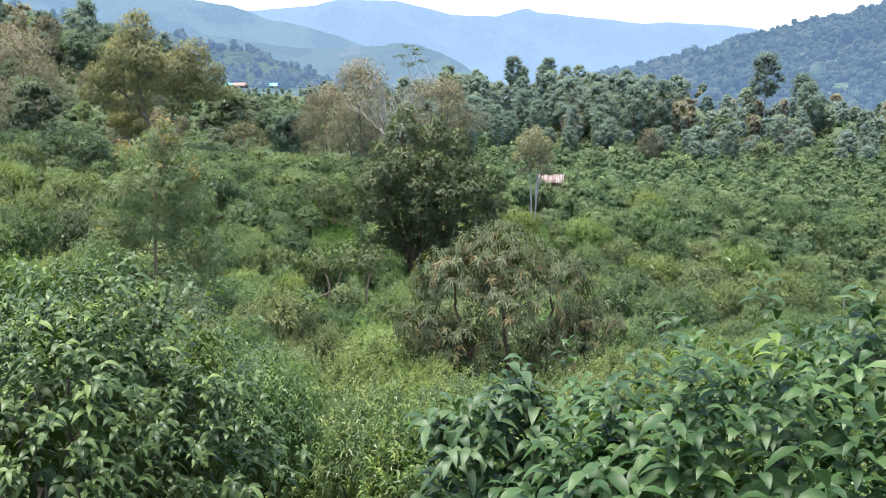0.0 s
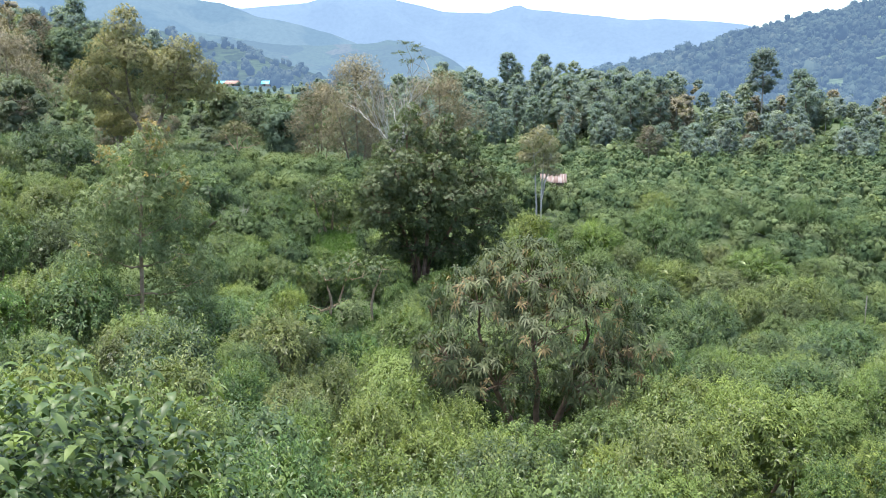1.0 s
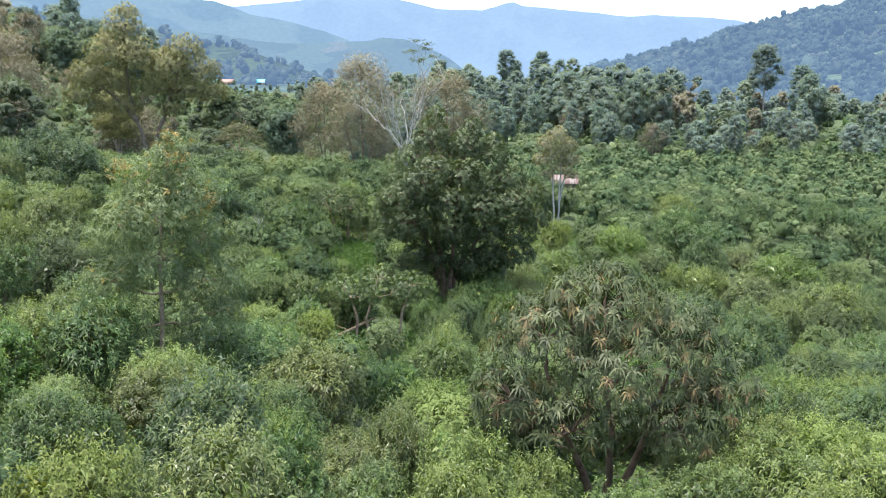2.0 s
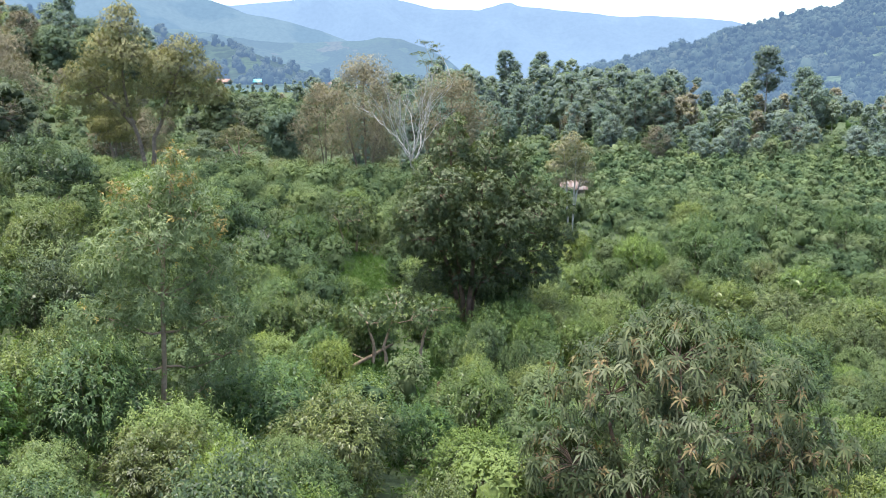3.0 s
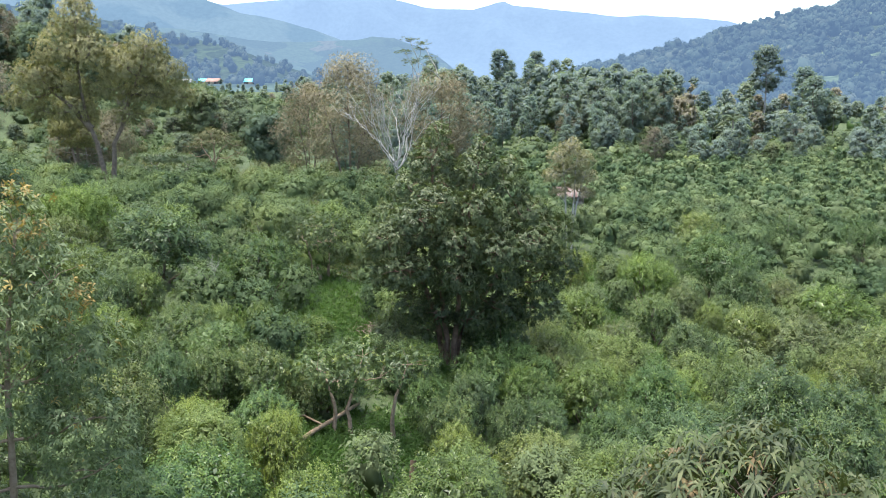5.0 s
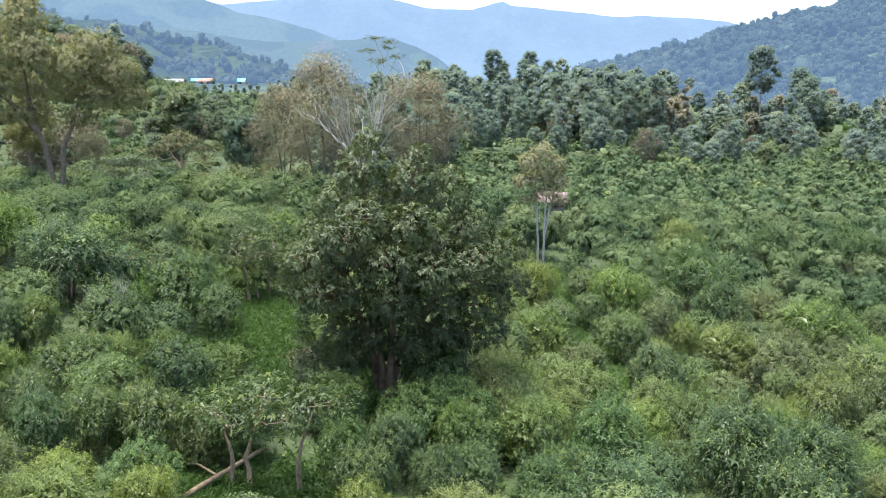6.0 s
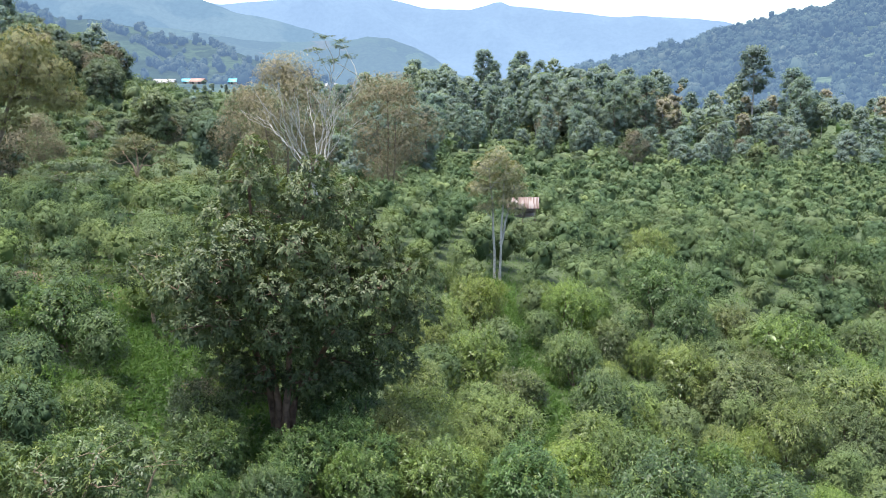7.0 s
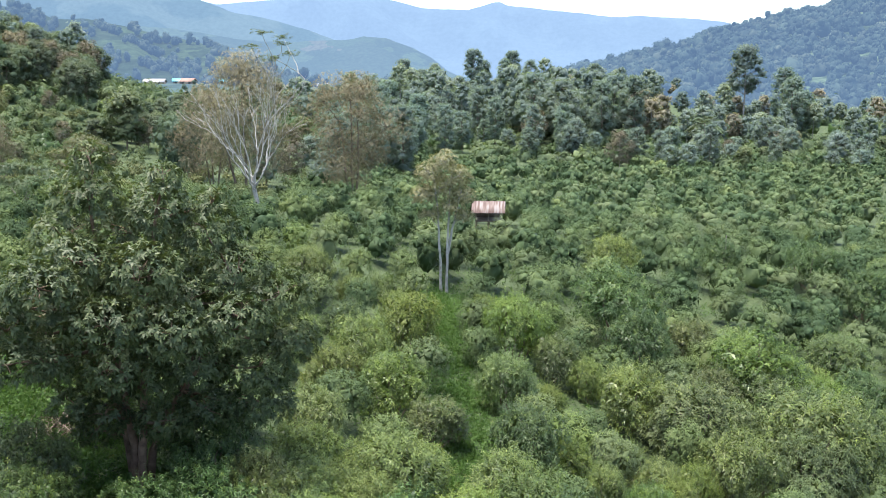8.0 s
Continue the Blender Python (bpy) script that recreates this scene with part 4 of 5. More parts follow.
FRESH_A = [(5.2, 48.1, 1.6), (4.5, 46.5, 1.2), (-0.7, 9.6, 0.8), (0.3, 10.8, 0.8), (-1.3, 11.7, 0.8), (1.0, 12.2, 0.8), (-0.2, 13.0, 0.8), (0.9, 9.2, 0.7), (-2.3, 11.0, 0.8), (1.9, 10.6, 0.8), (2.3, 13.4, 0.9), (-1.6, 13.6, 0.8), (-5.6, 13.2, 0.7), (-4.6, 14.7, 0.7), (-3.9, 15.4, 0.7), (-9.3, 21.5, 0.8), (3.8, 25.0, 0.9), (-8.1, 25.1, 1.2), (7.2, 25.5, 1.4), (-5.9, 25.7, 0.9), (10.7, 28.0, 1.3), (-2.1, 28.1, 1.2), (-7.8, 34.4, 1.2), (-8.4, 36.6, 0.9), (0.7, 37.2, 1.1), (-15.0, 41.4, 0.9), (-9.3, 43.6, 0.7), (5.9, 50.3, 1.1), (14.3, 51.2, 0.8), (-16.9, 52.2, 1.7), (6.9, 52.3, 1.5), (11.2, 59.5, 0.8), (1.4, 59.8, 0.8), (26.3, 66.7, 1.4)]
GREY_A = [(-12.3, 29.8, 0.9), (-9.7, 34.8, 1.1), (9.3, 47.7, 1.2), (21.0, 56.1, 1.5), (22.0, 58.1, 2.3), (17.2, 59.3, 2.0), (17.6, 61.6, 1.4), (23.2, 62.1, 2.1), (22.8, 64.3, 1.6), (19.9, 64.7, 1.2)]

# open grass: the lane and the clearing beside the dark tree, then smaller gaps
OPEN_GRASS = [(-5.2, 36.9, 1.2), (-4.2, 37.2, 1.3), (-5.6, 37.9, 1.0), (-3.0, 39.2, 1.2), (-5.3, 35.2, 0.9), (6.7, 68.7, 1.4), (7, 66.8, 1.4), (7.3, 64.9, 1.6), (7.5, 62.2, 1.6), (7.7, 59.7, 1.6), (7.8, 57, 1.6), (7.9, 54.5, 1.6), (8, 52, 1.6), (-10.2, 57, 2.4), (-9, 54, 1.3), (-9.8, 55.4, 1.2), (-5.8, 49.6, 2), (-4.4, 48.4, 1.6), (-6.4, 51.6, 1.6), (-3.4, 47.2, 1.2), (-1.4, 45.4, 0.9), (-12.2, 54.3, 1.3), (-10.6, 52.4, 1.2), (-8.3, 47.3, 1.2), (-6.2, 54.7, 1.6), (-7, 50.8, 1.3), (-5.4, 46.6, 1.2), (-7.4, 53.4, 1.2)]
GAPS = [(-2.8, 35.5, 1.3), (-1.5, 46.6, 0.9), (1.7, 24.6, 1.8), (-9, 27.8, 0.8), (7.4, 73.6, 1.7), (12.7, 100.7, 3.2), (12.3, 96.5, 3.6), (11.8, 93, 3), (11.3, 89.5, 1.8), (7.1, 71, 1.6), (6.9, 68.3, 1.3), (-3.2, 36.5, 1.2), (7.2, 63.3, 1.1), (7.5, 59.6, 1.3), (7.6, 56.1, 1.2), (7.6, 52.6, 1), (6.5, 65.5, 1), (10.9, 72.4, 0.8), (-9.9, 56.9, 1.8), (-12.9, 43.7, 1), (-4.2, 49.3, 1.2), (-6.9, 49.8, 1.4), (-3.1, 38.2, 1.5), (-5.3, 38, 1.6), (1.75, 3.9, 2.2), (0.3, 4.95, 1.1), (-3.1, 7.4, 2.8), (-4.9, 80.5, 1), (0, 0, 2.5)]
CLEAR = OPEN_GRASS + GAPS + [(-22.6, 101.5, 2.2), (-24.4, 93.5, 2.6), (-22.6, 89.5, 2.8)]


def free_spots(rng, n, box, gap, taken):
    out = []
    for _ in range(n):
        x, y = rng.uniform(box[0], box[1]), rng.uniform(box[2], box[3])
        if abs(x - 1) > 0.54 * y + 8:
            continue
        if any((x - a) ** 2 + (y - b) ** 2 < r * r for a, b, r in CLEAR):
            continue
        if any((x - a) ** 2 + (y - b) ** 2 < (gap + 0.6 * r) ** 2 for a, b, r in taken):
            continue
        taken.append((x, y, 0.9))
        out.append((x, y))
    return out


taken = []
for kind, rows in (("green", GREEN_A + GREEN_B + GREEN_C), ("dark", DARK_A + DARK_B + DARK_BASE), ("fresh", FRESH_A), ("grey", GREY_A)):
    for x, y, r in rows:
        if kind == "fresh" and y < 16:
            set_bush(("green", "deep", "green", "deep")[int(abs(x * 10)) % 4], x, y, r)
            taken.append((x, y, r))
            continue
        if (abs(x - 7.1) < 1.2 and 66 < y < 73) or any((x - a) ** 2 + (y - b) ** 2 < (0.75 * q) ** 2 for a, b, q in OPEN_GRASS):
            continue
        set_bush(str(rng_b.choice(["deep", "deep", "green", "dark"])) if kind == "green" and -12 < x < 1.5 and 36 < y < 53 else kind, x, y, r)
        taken.append((x, y, r))
for x, y in free_spots(rng_b, 300, (-14, 18, 7, 24), 0.9, taken) + free_spots(rng_b, 260, (-22, 24, 24, 50), 1.2, taken):
    set_bush(str(rng_b.choice(["green", "deep", "green", "dark", "fresh"] if x > 2 or y < 36 else ["deep", "green", "deep", "dark"])), x, y, rng_b.uniform(0.7, 1.1) if y < 24 else rng_b.uniform(0.85, 1.3))


def far_bushes():
    """The bushes of the further field, joined."""
    rng = np.random.default_rng(5)
    s = Soup()
    pts = free_spots(rng, 5200, (-26, 40, 26, 72), 1.15, taken) + free_spots(rng, 3200, (-44, 60, 72, 108), 1.65, taken) + free_spots(rng, 5200, (-60, 110, 108, 186), 2.1, taken) + free_spots(rng, 900, (48, 130, 186, 216), 2.2, taken)
    for x, y in pts:
        slope = x < -5 and y > max(57, 78 + 1.13 * x)
        if slope and rng.random() < (0.3 if y < 91 else 0.62 if y < 98 else 0.35):
            continue
        h, r = (rng.uniform(1.5, 2.6), rng.uniform(0.8, 1.3)) if y < 72 else (rng.uniform(1.9, 3.2), rng.uniform(1.1, 1.7)) if y < 108 else (rng.uniform(2.0, 3.6), rng.uniform(1.2, 2.0))
        if slope:
            h, r = (h * 0.85, r * 0.95) if y < 91 else (h * 0.7, r * 0.75)
        z = gz(x, y)
        blobs = [(x, y, z + h * 0.45, r * 0.8, r * 0.8, h * 0.48)]
        for k in range(7 if y < 108 else 5):
            a, rr = k * 2.4 + rng.uniform(-0.5, 0.5), r * rng.uniform(0.2, 0.7)
            top = h * math.sqrt(1 - 0.8 * (rr / r) ** 2)
            blobs.append((x + math.cos(a) * rr, y + math.sin(a) * rr, z + top * rng.uniform(0.75, 1.0) - r * 0.25, r * 0.36, r * 0.36, r * 0.34))
        if slope:
            tone = int(rng.choice([1, 1, 4, 4, 0] if y < 91 else [3, 4, 5, 5]))
        elif -13 < x < 2 and 36 < y < 54:
            tone = int(rng.choice([1, 4, 4]))
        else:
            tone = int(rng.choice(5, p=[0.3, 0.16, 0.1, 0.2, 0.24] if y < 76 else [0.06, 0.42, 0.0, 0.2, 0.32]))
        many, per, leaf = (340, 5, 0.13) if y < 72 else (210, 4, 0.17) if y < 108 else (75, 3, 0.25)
        mid, reach = np.array([x, y, z + h * 0.4]), np.array([r, r, h * 0.58])
        p, d = shell_points(rng, blobs, many, low=-0.5, inner=0.8)
        slot = np.where((rng.random(len(p)) < (0.12 if y < 72 else 0.05)) & (p[:, 2] > z + h * 0.7) & (y < 90), 2, tone)
        s.sprigs(rng, p, d + rng.normal(size=p.shape) * 0.2 + np.array([0, 0, 0.6]), per, leaf, leaf * 0.34, (32, 78), 0.4, 1.1, slot, False, unit((p - mid) / reach) * 1.2 + d * 0.7, 0.68 if y < 72 else 0.78)
        p, d = shell_points(rng, [(b[0], b[1], b[2], b[3] * 0.72, b[4] * 0.72, b[5] * 0.72) for b in blobs], 50 if y < 108 else 10, low=-0.6, inner=0.6)
        s.sprigs(rng, p, d, 4, leaf * 1.5, leaf * 0.75, (50, 90), 0.3, 0.5, tone, False, unit((p - mid) / reach) + d * 0.4, 0.7)
        for b in blobs:
            s.lump(rng, b[:3], [c * (0.42 if slope or y < 72 else 0.6 if y < 108 else 0.68) for c in b[3:6]], tone, 6, 4, 0.3, 0.3)
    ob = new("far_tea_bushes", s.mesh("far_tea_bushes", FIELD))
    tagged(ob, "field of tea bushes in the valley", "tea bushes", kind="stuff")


far_bushes()


# ---- forest ----
def forest_form(seed, height, radius, mat, bark=BARK, shoots=1500, leaf=0.34, base=0.22, inner=0.4, core=0.55):
    rng = np.random.default_rng(seed)
    return grown_tree("forest_tree", seed, random_blobs(rng, 30, height, radius, height * base), [[(0, 0, -0.8), (0.2, 0, height * 0.4), (0, 0.2, height * 0.85)]], shoots, leaf, mat, bark, per=4, aspect=0.5, inner=inner, spread=(45, 90), droop=0.2, jitter=0.5, twigs=2, root_r=height * 0.014, core=core, soft=0.92)


FOREST_FORMS = [forest_form(200, 14, 5.0, HAZED_FOREST), forest_form(201, 11, 5.5, HAZED_FOREST), forest_form(202, 17, 4.6, HAZED_FOREST, BARK_PALE, base=0.45), forest_form(203, 12, 4.5, BROWN_DULL, BARK_PALE, inner=0.3, core=0), forest_form(204, 15, 4.0, HAZED_FOREST, base=0.15), forest_form(205, 9, 4.0, AIRY), forest_form(206, 13, 5.0, SLOPE_LEAF), forest_form(207, 10, 5.2, SLOPE_LEAF)]
FOREST_LABELS = ["broad dark green forest tree", "low spreading green forest tree", "tall forest tree with a pale trunk", "forest tree with dry brown foliage", "tall narrow dark forest tree", "small grey-green tree on grassy slope", "broad dull green tree on the grassy slope", "low round dull green tree on the slope"]
seen_forms = set()


def forest_at(k, x, y, turn, size):
    if y < 200 and x < -20 and k in (0, 1, 2, 4):
        k = 6 if k in (0, 2) else 7
    f = FOREST_FORMS[k]
    if k in seen_forms:
        return copy_at(f, x, y, turn, size, 0.3)
    seen_forms.add(k)
    return tagged(place(f, x, y, gz(x, y) - 0.3, turn, size), FOREST_LABELS[k], "tree", "forest trees")


rng_f = np.random.default_rng(12)


WOOD = []


def wood_patch(n, box, weights, gap, size=(0.7, 1.2), cond=None):
    """Chooses where the trees of a wood stand."""
    spots = []
    for _ in range(n * 12):
        if len(spots) >= n:
            break
        x, y = rng_f.uniform(box[0], box[1]), rng_f.uniform(box[2], box[3])
        if cond and not cond(x, y):
            continue
        if any((x - a) ** 2 + (y - b) ** 2 < gap * gap for a, b in spots):
            continue
        spots.append((x, y))
        kind, tall = int(rng_f.choice(6, p=weights)), rng_f.uniform(*size)
        # the village shows over the wood
        if -0.3 < x / (y - 15) < -0.165 and y < 460 and gz(x, y) + (14, 11, 17, 12, 15, 9)[kind] * tall > (4.0 - 0.004 * y if y < 400 else 4.5):
            continue
        WOOD.append((kind, x, y, rng_f.uniform(0, 6.28), tall))


def grow_wood(single):
    """The nearest trees one by one, those behind them joined."""
    WOOD.sort(key=lambda w: math.hypot(w[1], w[2]))
    for k, x, y, turn, size in WOOD[:single]:
        forest_at(k, x, y, turn, size)
    rng = np.random.default_rng(55)
    s = Soup()
    for k, x, y, turn, size in WOOD[single:]:
        tall, wide, base, slot = ((14, 5.0, 0.22, 0), (11, 5.5, 0.22, 1), (17, 4.6, 0.42, 2), (12, 4.5, 0.22, 3), (15, 4.0, 0.15, 1), (9, 4.0, 0.22, 2))[k]
        z = gz(x, y) - 0.3
        blobs = [(x + b[0] * size, y + b[1] * size, z + b[2] * size, b[3] * size, b[4] * size, b[5] * size) for b in random_blobs(rng, 22, tall, wide, tall * base)]
        s.tube([(x, y, z - 0.5), (x + 0.1, y, z + tall * size * 0.4), (x, y, z + tall * size * 0.8)], np.array([0.2, 0.14, 0.06]) * size, 5, 4)
        for b in blobs:
            s.lump(rng, b[:3], [c * 0.66 for c in b[3:6]], slot, 6, 4, 0.3, 0.3)
        p, d = shell_points(rng, blobs, 330, low=-0.6, inner=0.4)
        s.sprigs(rng, p, d + rng.normal(size=p.shape) * 0.3, 2, 0.6 * size ** 0.5, 0.4 * size ** 0.5, (50, 90), 0.2, 0.3, slot, False, d * 0.2 + unit((p - np.array([x, y, z + tall * size * 0.55])) / np.array([wide, wide, tall * 0.5])) + np.array([0, 0, 0.9]), 0.93)
    ob = new("far_wood", s.mesh("far_wood", HAZED_CROWNS + [BARK_PALE]))
    tagged(ob, "dense mixed wood along the far side of the field", "wood", kind="stuff")


wood_patch(210, (-15, 110, 196, 380), (0.3, 0.28, 0.12, 0.06, 0.24, 0.0), 3.4, (0.42, 0.85), cond=lambda x, y: x < 30 + (y - 195) * 0.45)
wood_patch(130, (30, 190, 190, 310), (0.25, 0.3, 0.05, 0.18, 0.12, 0.1), 3.6, (0.4, 0.72), cond=lambda x, y: y > 188 + 0.12 * x)
wood_patch(75, (-150, -55, 120, 270), (0.25, 0.25, 0.15, 0.2, 0.05, 0.1), 4.5, (0.6, 1.0), cond=lambda x, y: x < -0.42 * y)
wood_patch(170, (-160, -50, 186, 310), (0.27, 0.25, 0.1, 0.22, 0.1, 0.06), 3.4, (0.45, 0.85), cond=lambda x, y: -0.56 * (y - 10) < x < -0.315 * (y - 24))
wood_patch(34, (-62, -30, 160, 212), (0.45, 0.25, 0.0, 0.0, 0.3, 0.0), 3.0, (0.36, 0.52), cond=lambda x, y: -0.29 * (y - 24) < x < -0.215 * (y - 24))
wood_patch(40, (-120, 0, 115, 420), (0.2, 0.25, 0.1, 0.15, 0.05, 0.25), 7, (0.45, 0.8), cond=lambda x, y: -0.21 * (y - 24) < x < -0.03 * y or (y > 330 and x < -0.31 * y))
wood_patch(26, (-75, -30, 105, 190), (0.1, 0.1, 0.0, 0.2, 0.0, 0.6), 6, (0.28, 0.5), cond=lambda x, y: -0.5 * (y - 24) < x < -0.24 * (y - 24))
wood_patch(30, (-14, 12, 150, 200), (0.35, 0.25, 0.0, 0.05, 0.35, 0.0), 3.4, (0.45, 0.85), cond=lambda x, y: -0.05 < x / (y - 24) < 0.035)
wood_patch(13, (29, 56, 222, 264), (0.5, 0.2, 0.0, 0.0, 0.3, 0.0), 5.5, (0.95, 1.2))
wood_patch(5, (56, 66, 232, 246), (0.0, 0.0, 0.0, 1.0, 0.0, 0.0), 4, (0.7, 1.0))
wood_patch(70, (-135, -60, 405, 464), (0.3, 0.5, 0.0, 0.0, 0.2, 0.0), 3, (0.14, 0.3))
wood_patch(13, (-60, -31, 74, 112), (0.2, 0.15, 0.0, 0.55, 0.0, 0.1), 6, (0.55, 0.85))
wood_patch(40, (25, 95, 192, 265), (0.3, 0.35, 0.0, 0.1, 0.15, 0.1), 3.8, (0.4, 0.7))
grow_wood(270)
round_tree = grown_tree("round_tree", 71, random_blobs(np.random.default_rng(17), 22, 7.8, 4.3, 1.0, 0.85), [[(0, 0, -0.5), (0.1, 0, 3), (0, 0.1, 6)]], 2600, 0.26, ROUND_LEAF, BARK, per=5, aspect=0.5, inner=0.6, spread=(45, 90), root_r=0.16, core=0.5, soft=0.7)
place(round_tree, -22.9, 137)
tagged(round_tree, "dense round dark green tree at the foot of the slope", "tree")
# a band of taller trees over the crest of the slope
rng_s = np.random.default_rng(91)
band = []
while len(band) < 34:
    y = rng_s.uniform(192, 236)
    x = rng_s.uniform(-0.47, -0.315) * (y - 27)
    if all((x - a) ** 2 + (y - b) ** 2 > 9 for a, b in band):
        band.append((x, y))
        forest_at(int(rng_s.choice([6, 7, 3], p=[0.5, 0.33, 0.17])), x, y, rng_s.uniform(0, 6.28), rng_s.uniform(0.5, 0.8))
umbrella = grown_tree("umbrella_tree", 72, [(-1.9, 0, 3.6, 0.9, 0.9, 0.5), (-1.1, 0.7, 4.3, 1.0, 1.0, 0.6), (0, -0.4, 4.9, 1.1, 1.1, 0.65), (0.3, 0.9, 4.7, 1.0, 1.0, 0.6), (1.2, 0, 4.4, 1.0, 1.0, 0.55), (2.1, 0.2, 3.7, 0.9, 0.9, 0.5), (2.7, -0.2, 3.0, 0.6, 0.6, 0.35), (-2.4, 0.3, 2.9, 0.6, 0.6, 0.35), (0.6, -1.2, 4.0, 0.9, 0.9, 0.5), (-0.7, -1.1, 3.8, 0.9, 0.9, 0.5)],
                      [[(0, 0, -0.5), (0.05, 0, 1.2), (0.15, 0, 1.8), (0.8, 0.1, 3.2), (1.6, 0.1, 4.0)], [(0.1, 0, 1.6), (-0.3, 0.1, 2.6), (-1.0, 0.1, 3.6)], [(0.15, 0, 1.8), (0.25, 0, 3.0), (0.1, 0, 4.3)]],
                      900, 0.16, BROWN_OLIVE, BARK_TAN, per=6, aspect=0.36, inner=0.4, twigs=5, root_r=0.13, soft=0.7)
place(umbrella, -22.6, 102.5)
tagged(umbrella, "spreading umbrella-shaped tree with dull olive-brown foliage", "tree")
flat_shrub = grown_tree("spreading_shrub", 73, [(-2.7, 0, 1.5, 1.0, 0.9, 0.32), (-1.6, 0.4, 2.0, 1.1, 1.0, 0.35), (-0.3, -0.2, 2.2, 1.2, 1.0, 0.38), (0.9, 0.3, 2.0, 1.1, 0.9, 0.34), (2.1, 0, 1.6, 1.1, 0.9, 0.3), (3.0, 0.2, 1.1, 0.8, 0.7, 0.26), (-1.0, -0.9, 1.3, 1.2, 0.8, 0.4), (0.8, -0.9, 1.2, 1.2, 0.8, 0.4), (2.0, -0.8, 0.8, 1.0, 0.7, 0.35), (-2.4, -0.8, 0.8, 1.0, 0.7, 0.35)],
                        [[(0, 0, -0.4), (-0.2, 0, 0.6), (-0.9, 0.1, 1.5)], [(0.1, 0, -0.4), (0.5, 0, 0.7), (1.4, 0.1, 1.5)], [(0.3, -0.3, -0.3), (1.1, -0.6, 0.9), (1.6, -0.9, 1.5)]],
                        900, 0.2, SLOPE_LEAF, BARK_PALE, per=6, aspect=0.42, droop=0.15, inner=0.35, twigs=5, root_r=0.08, soft=0.6)
place(flat_shrub, -24.4, 93.5, gz(-24.4, 93.5), 0.0, 1.25)
tagged(flat_shrub, "low flat-topped grey-green shrub with pale branches", "shrub")
forest_at(5, -37, 160, 1.0, 1.05)
# slender crowns standing over the wood
for k, x, y, size in ((2, 2, 330, 0.74), (0, 8, 335, 0.8), (4, 13, 328, 0.78), (2, 25, 330, 0.85), (2, 29, 336, 0.66), (4, 35, 325, 0.92), (0, 44, 330, 0.95), (2, 39, 340, 0.8), (1, 52, 326, 0.9), (4, 60, 320, 0.72), (2, 66, 332, 0.62), (0, 72, 330, 0.66)):
    forest_at(k, x, y, x, size * (1.2 if k == 2 else 1.0))


def undergrowth():
    rng = np.random.default_rng(8)
    s = Soup()
    for k in range(2400):
        x, y = rng.uniform(-130, 190), rng.uniform(95, 380) if k % 2 else rng.uniform(180, 275)
        if k > 1900:
            y = rng.uniform(96, 210)
            x = -rng.uniform(0.25, 0.52) * (y - 15)
        if x > -0.28 * y + 5 and y < 188 + 0.1 * x:
            continue
        r = rng.uniform(0.8, 2.6) * (0.6 if y < 185 else 1.1)
        tall, tone = r * rng.uniform(0.7, 1.2), int(rng.choice([0, 0, 0, 0, 1, 2]))
        s.lump(rng, (x, y, gz(x, y) + r * 0.3), (r * 0.65, r * 0.65, tall * 0.65), tone, 7, 5, 0.35)
        p, d = shell_points(rng, [(x, y, gz(x, y) + r * 0.3, r, r, tall)], 42, low=-0.1, inner=0.6)
        s.sprigs(rng, p, d, 3, r * 0.2, r * 0.13, (50, 90), 0.2, 0.3, tone, False, d, 0.85)
    ob = new("undergrowth", s.mesh("undergrowth", [SCRUB, AIRY, TEA_DARK]))
    tagged(ob, "mixed scrub under the trees", "undergrowth", kind="stuff")


undergrowth()
# the tall tree and its dark neighbour at the far edge of the field
forest_at(2, 94, 268, 0.4, 1.3)
forest_at(4, 97, 243, 1.4, 1.05)
forest_at(0, 101, 246, 0.7, 0.9)
forest_at(4, 103, 264, 1.4, 1.1)
forest_at(4, 106, 267, 2.4, 1.0)


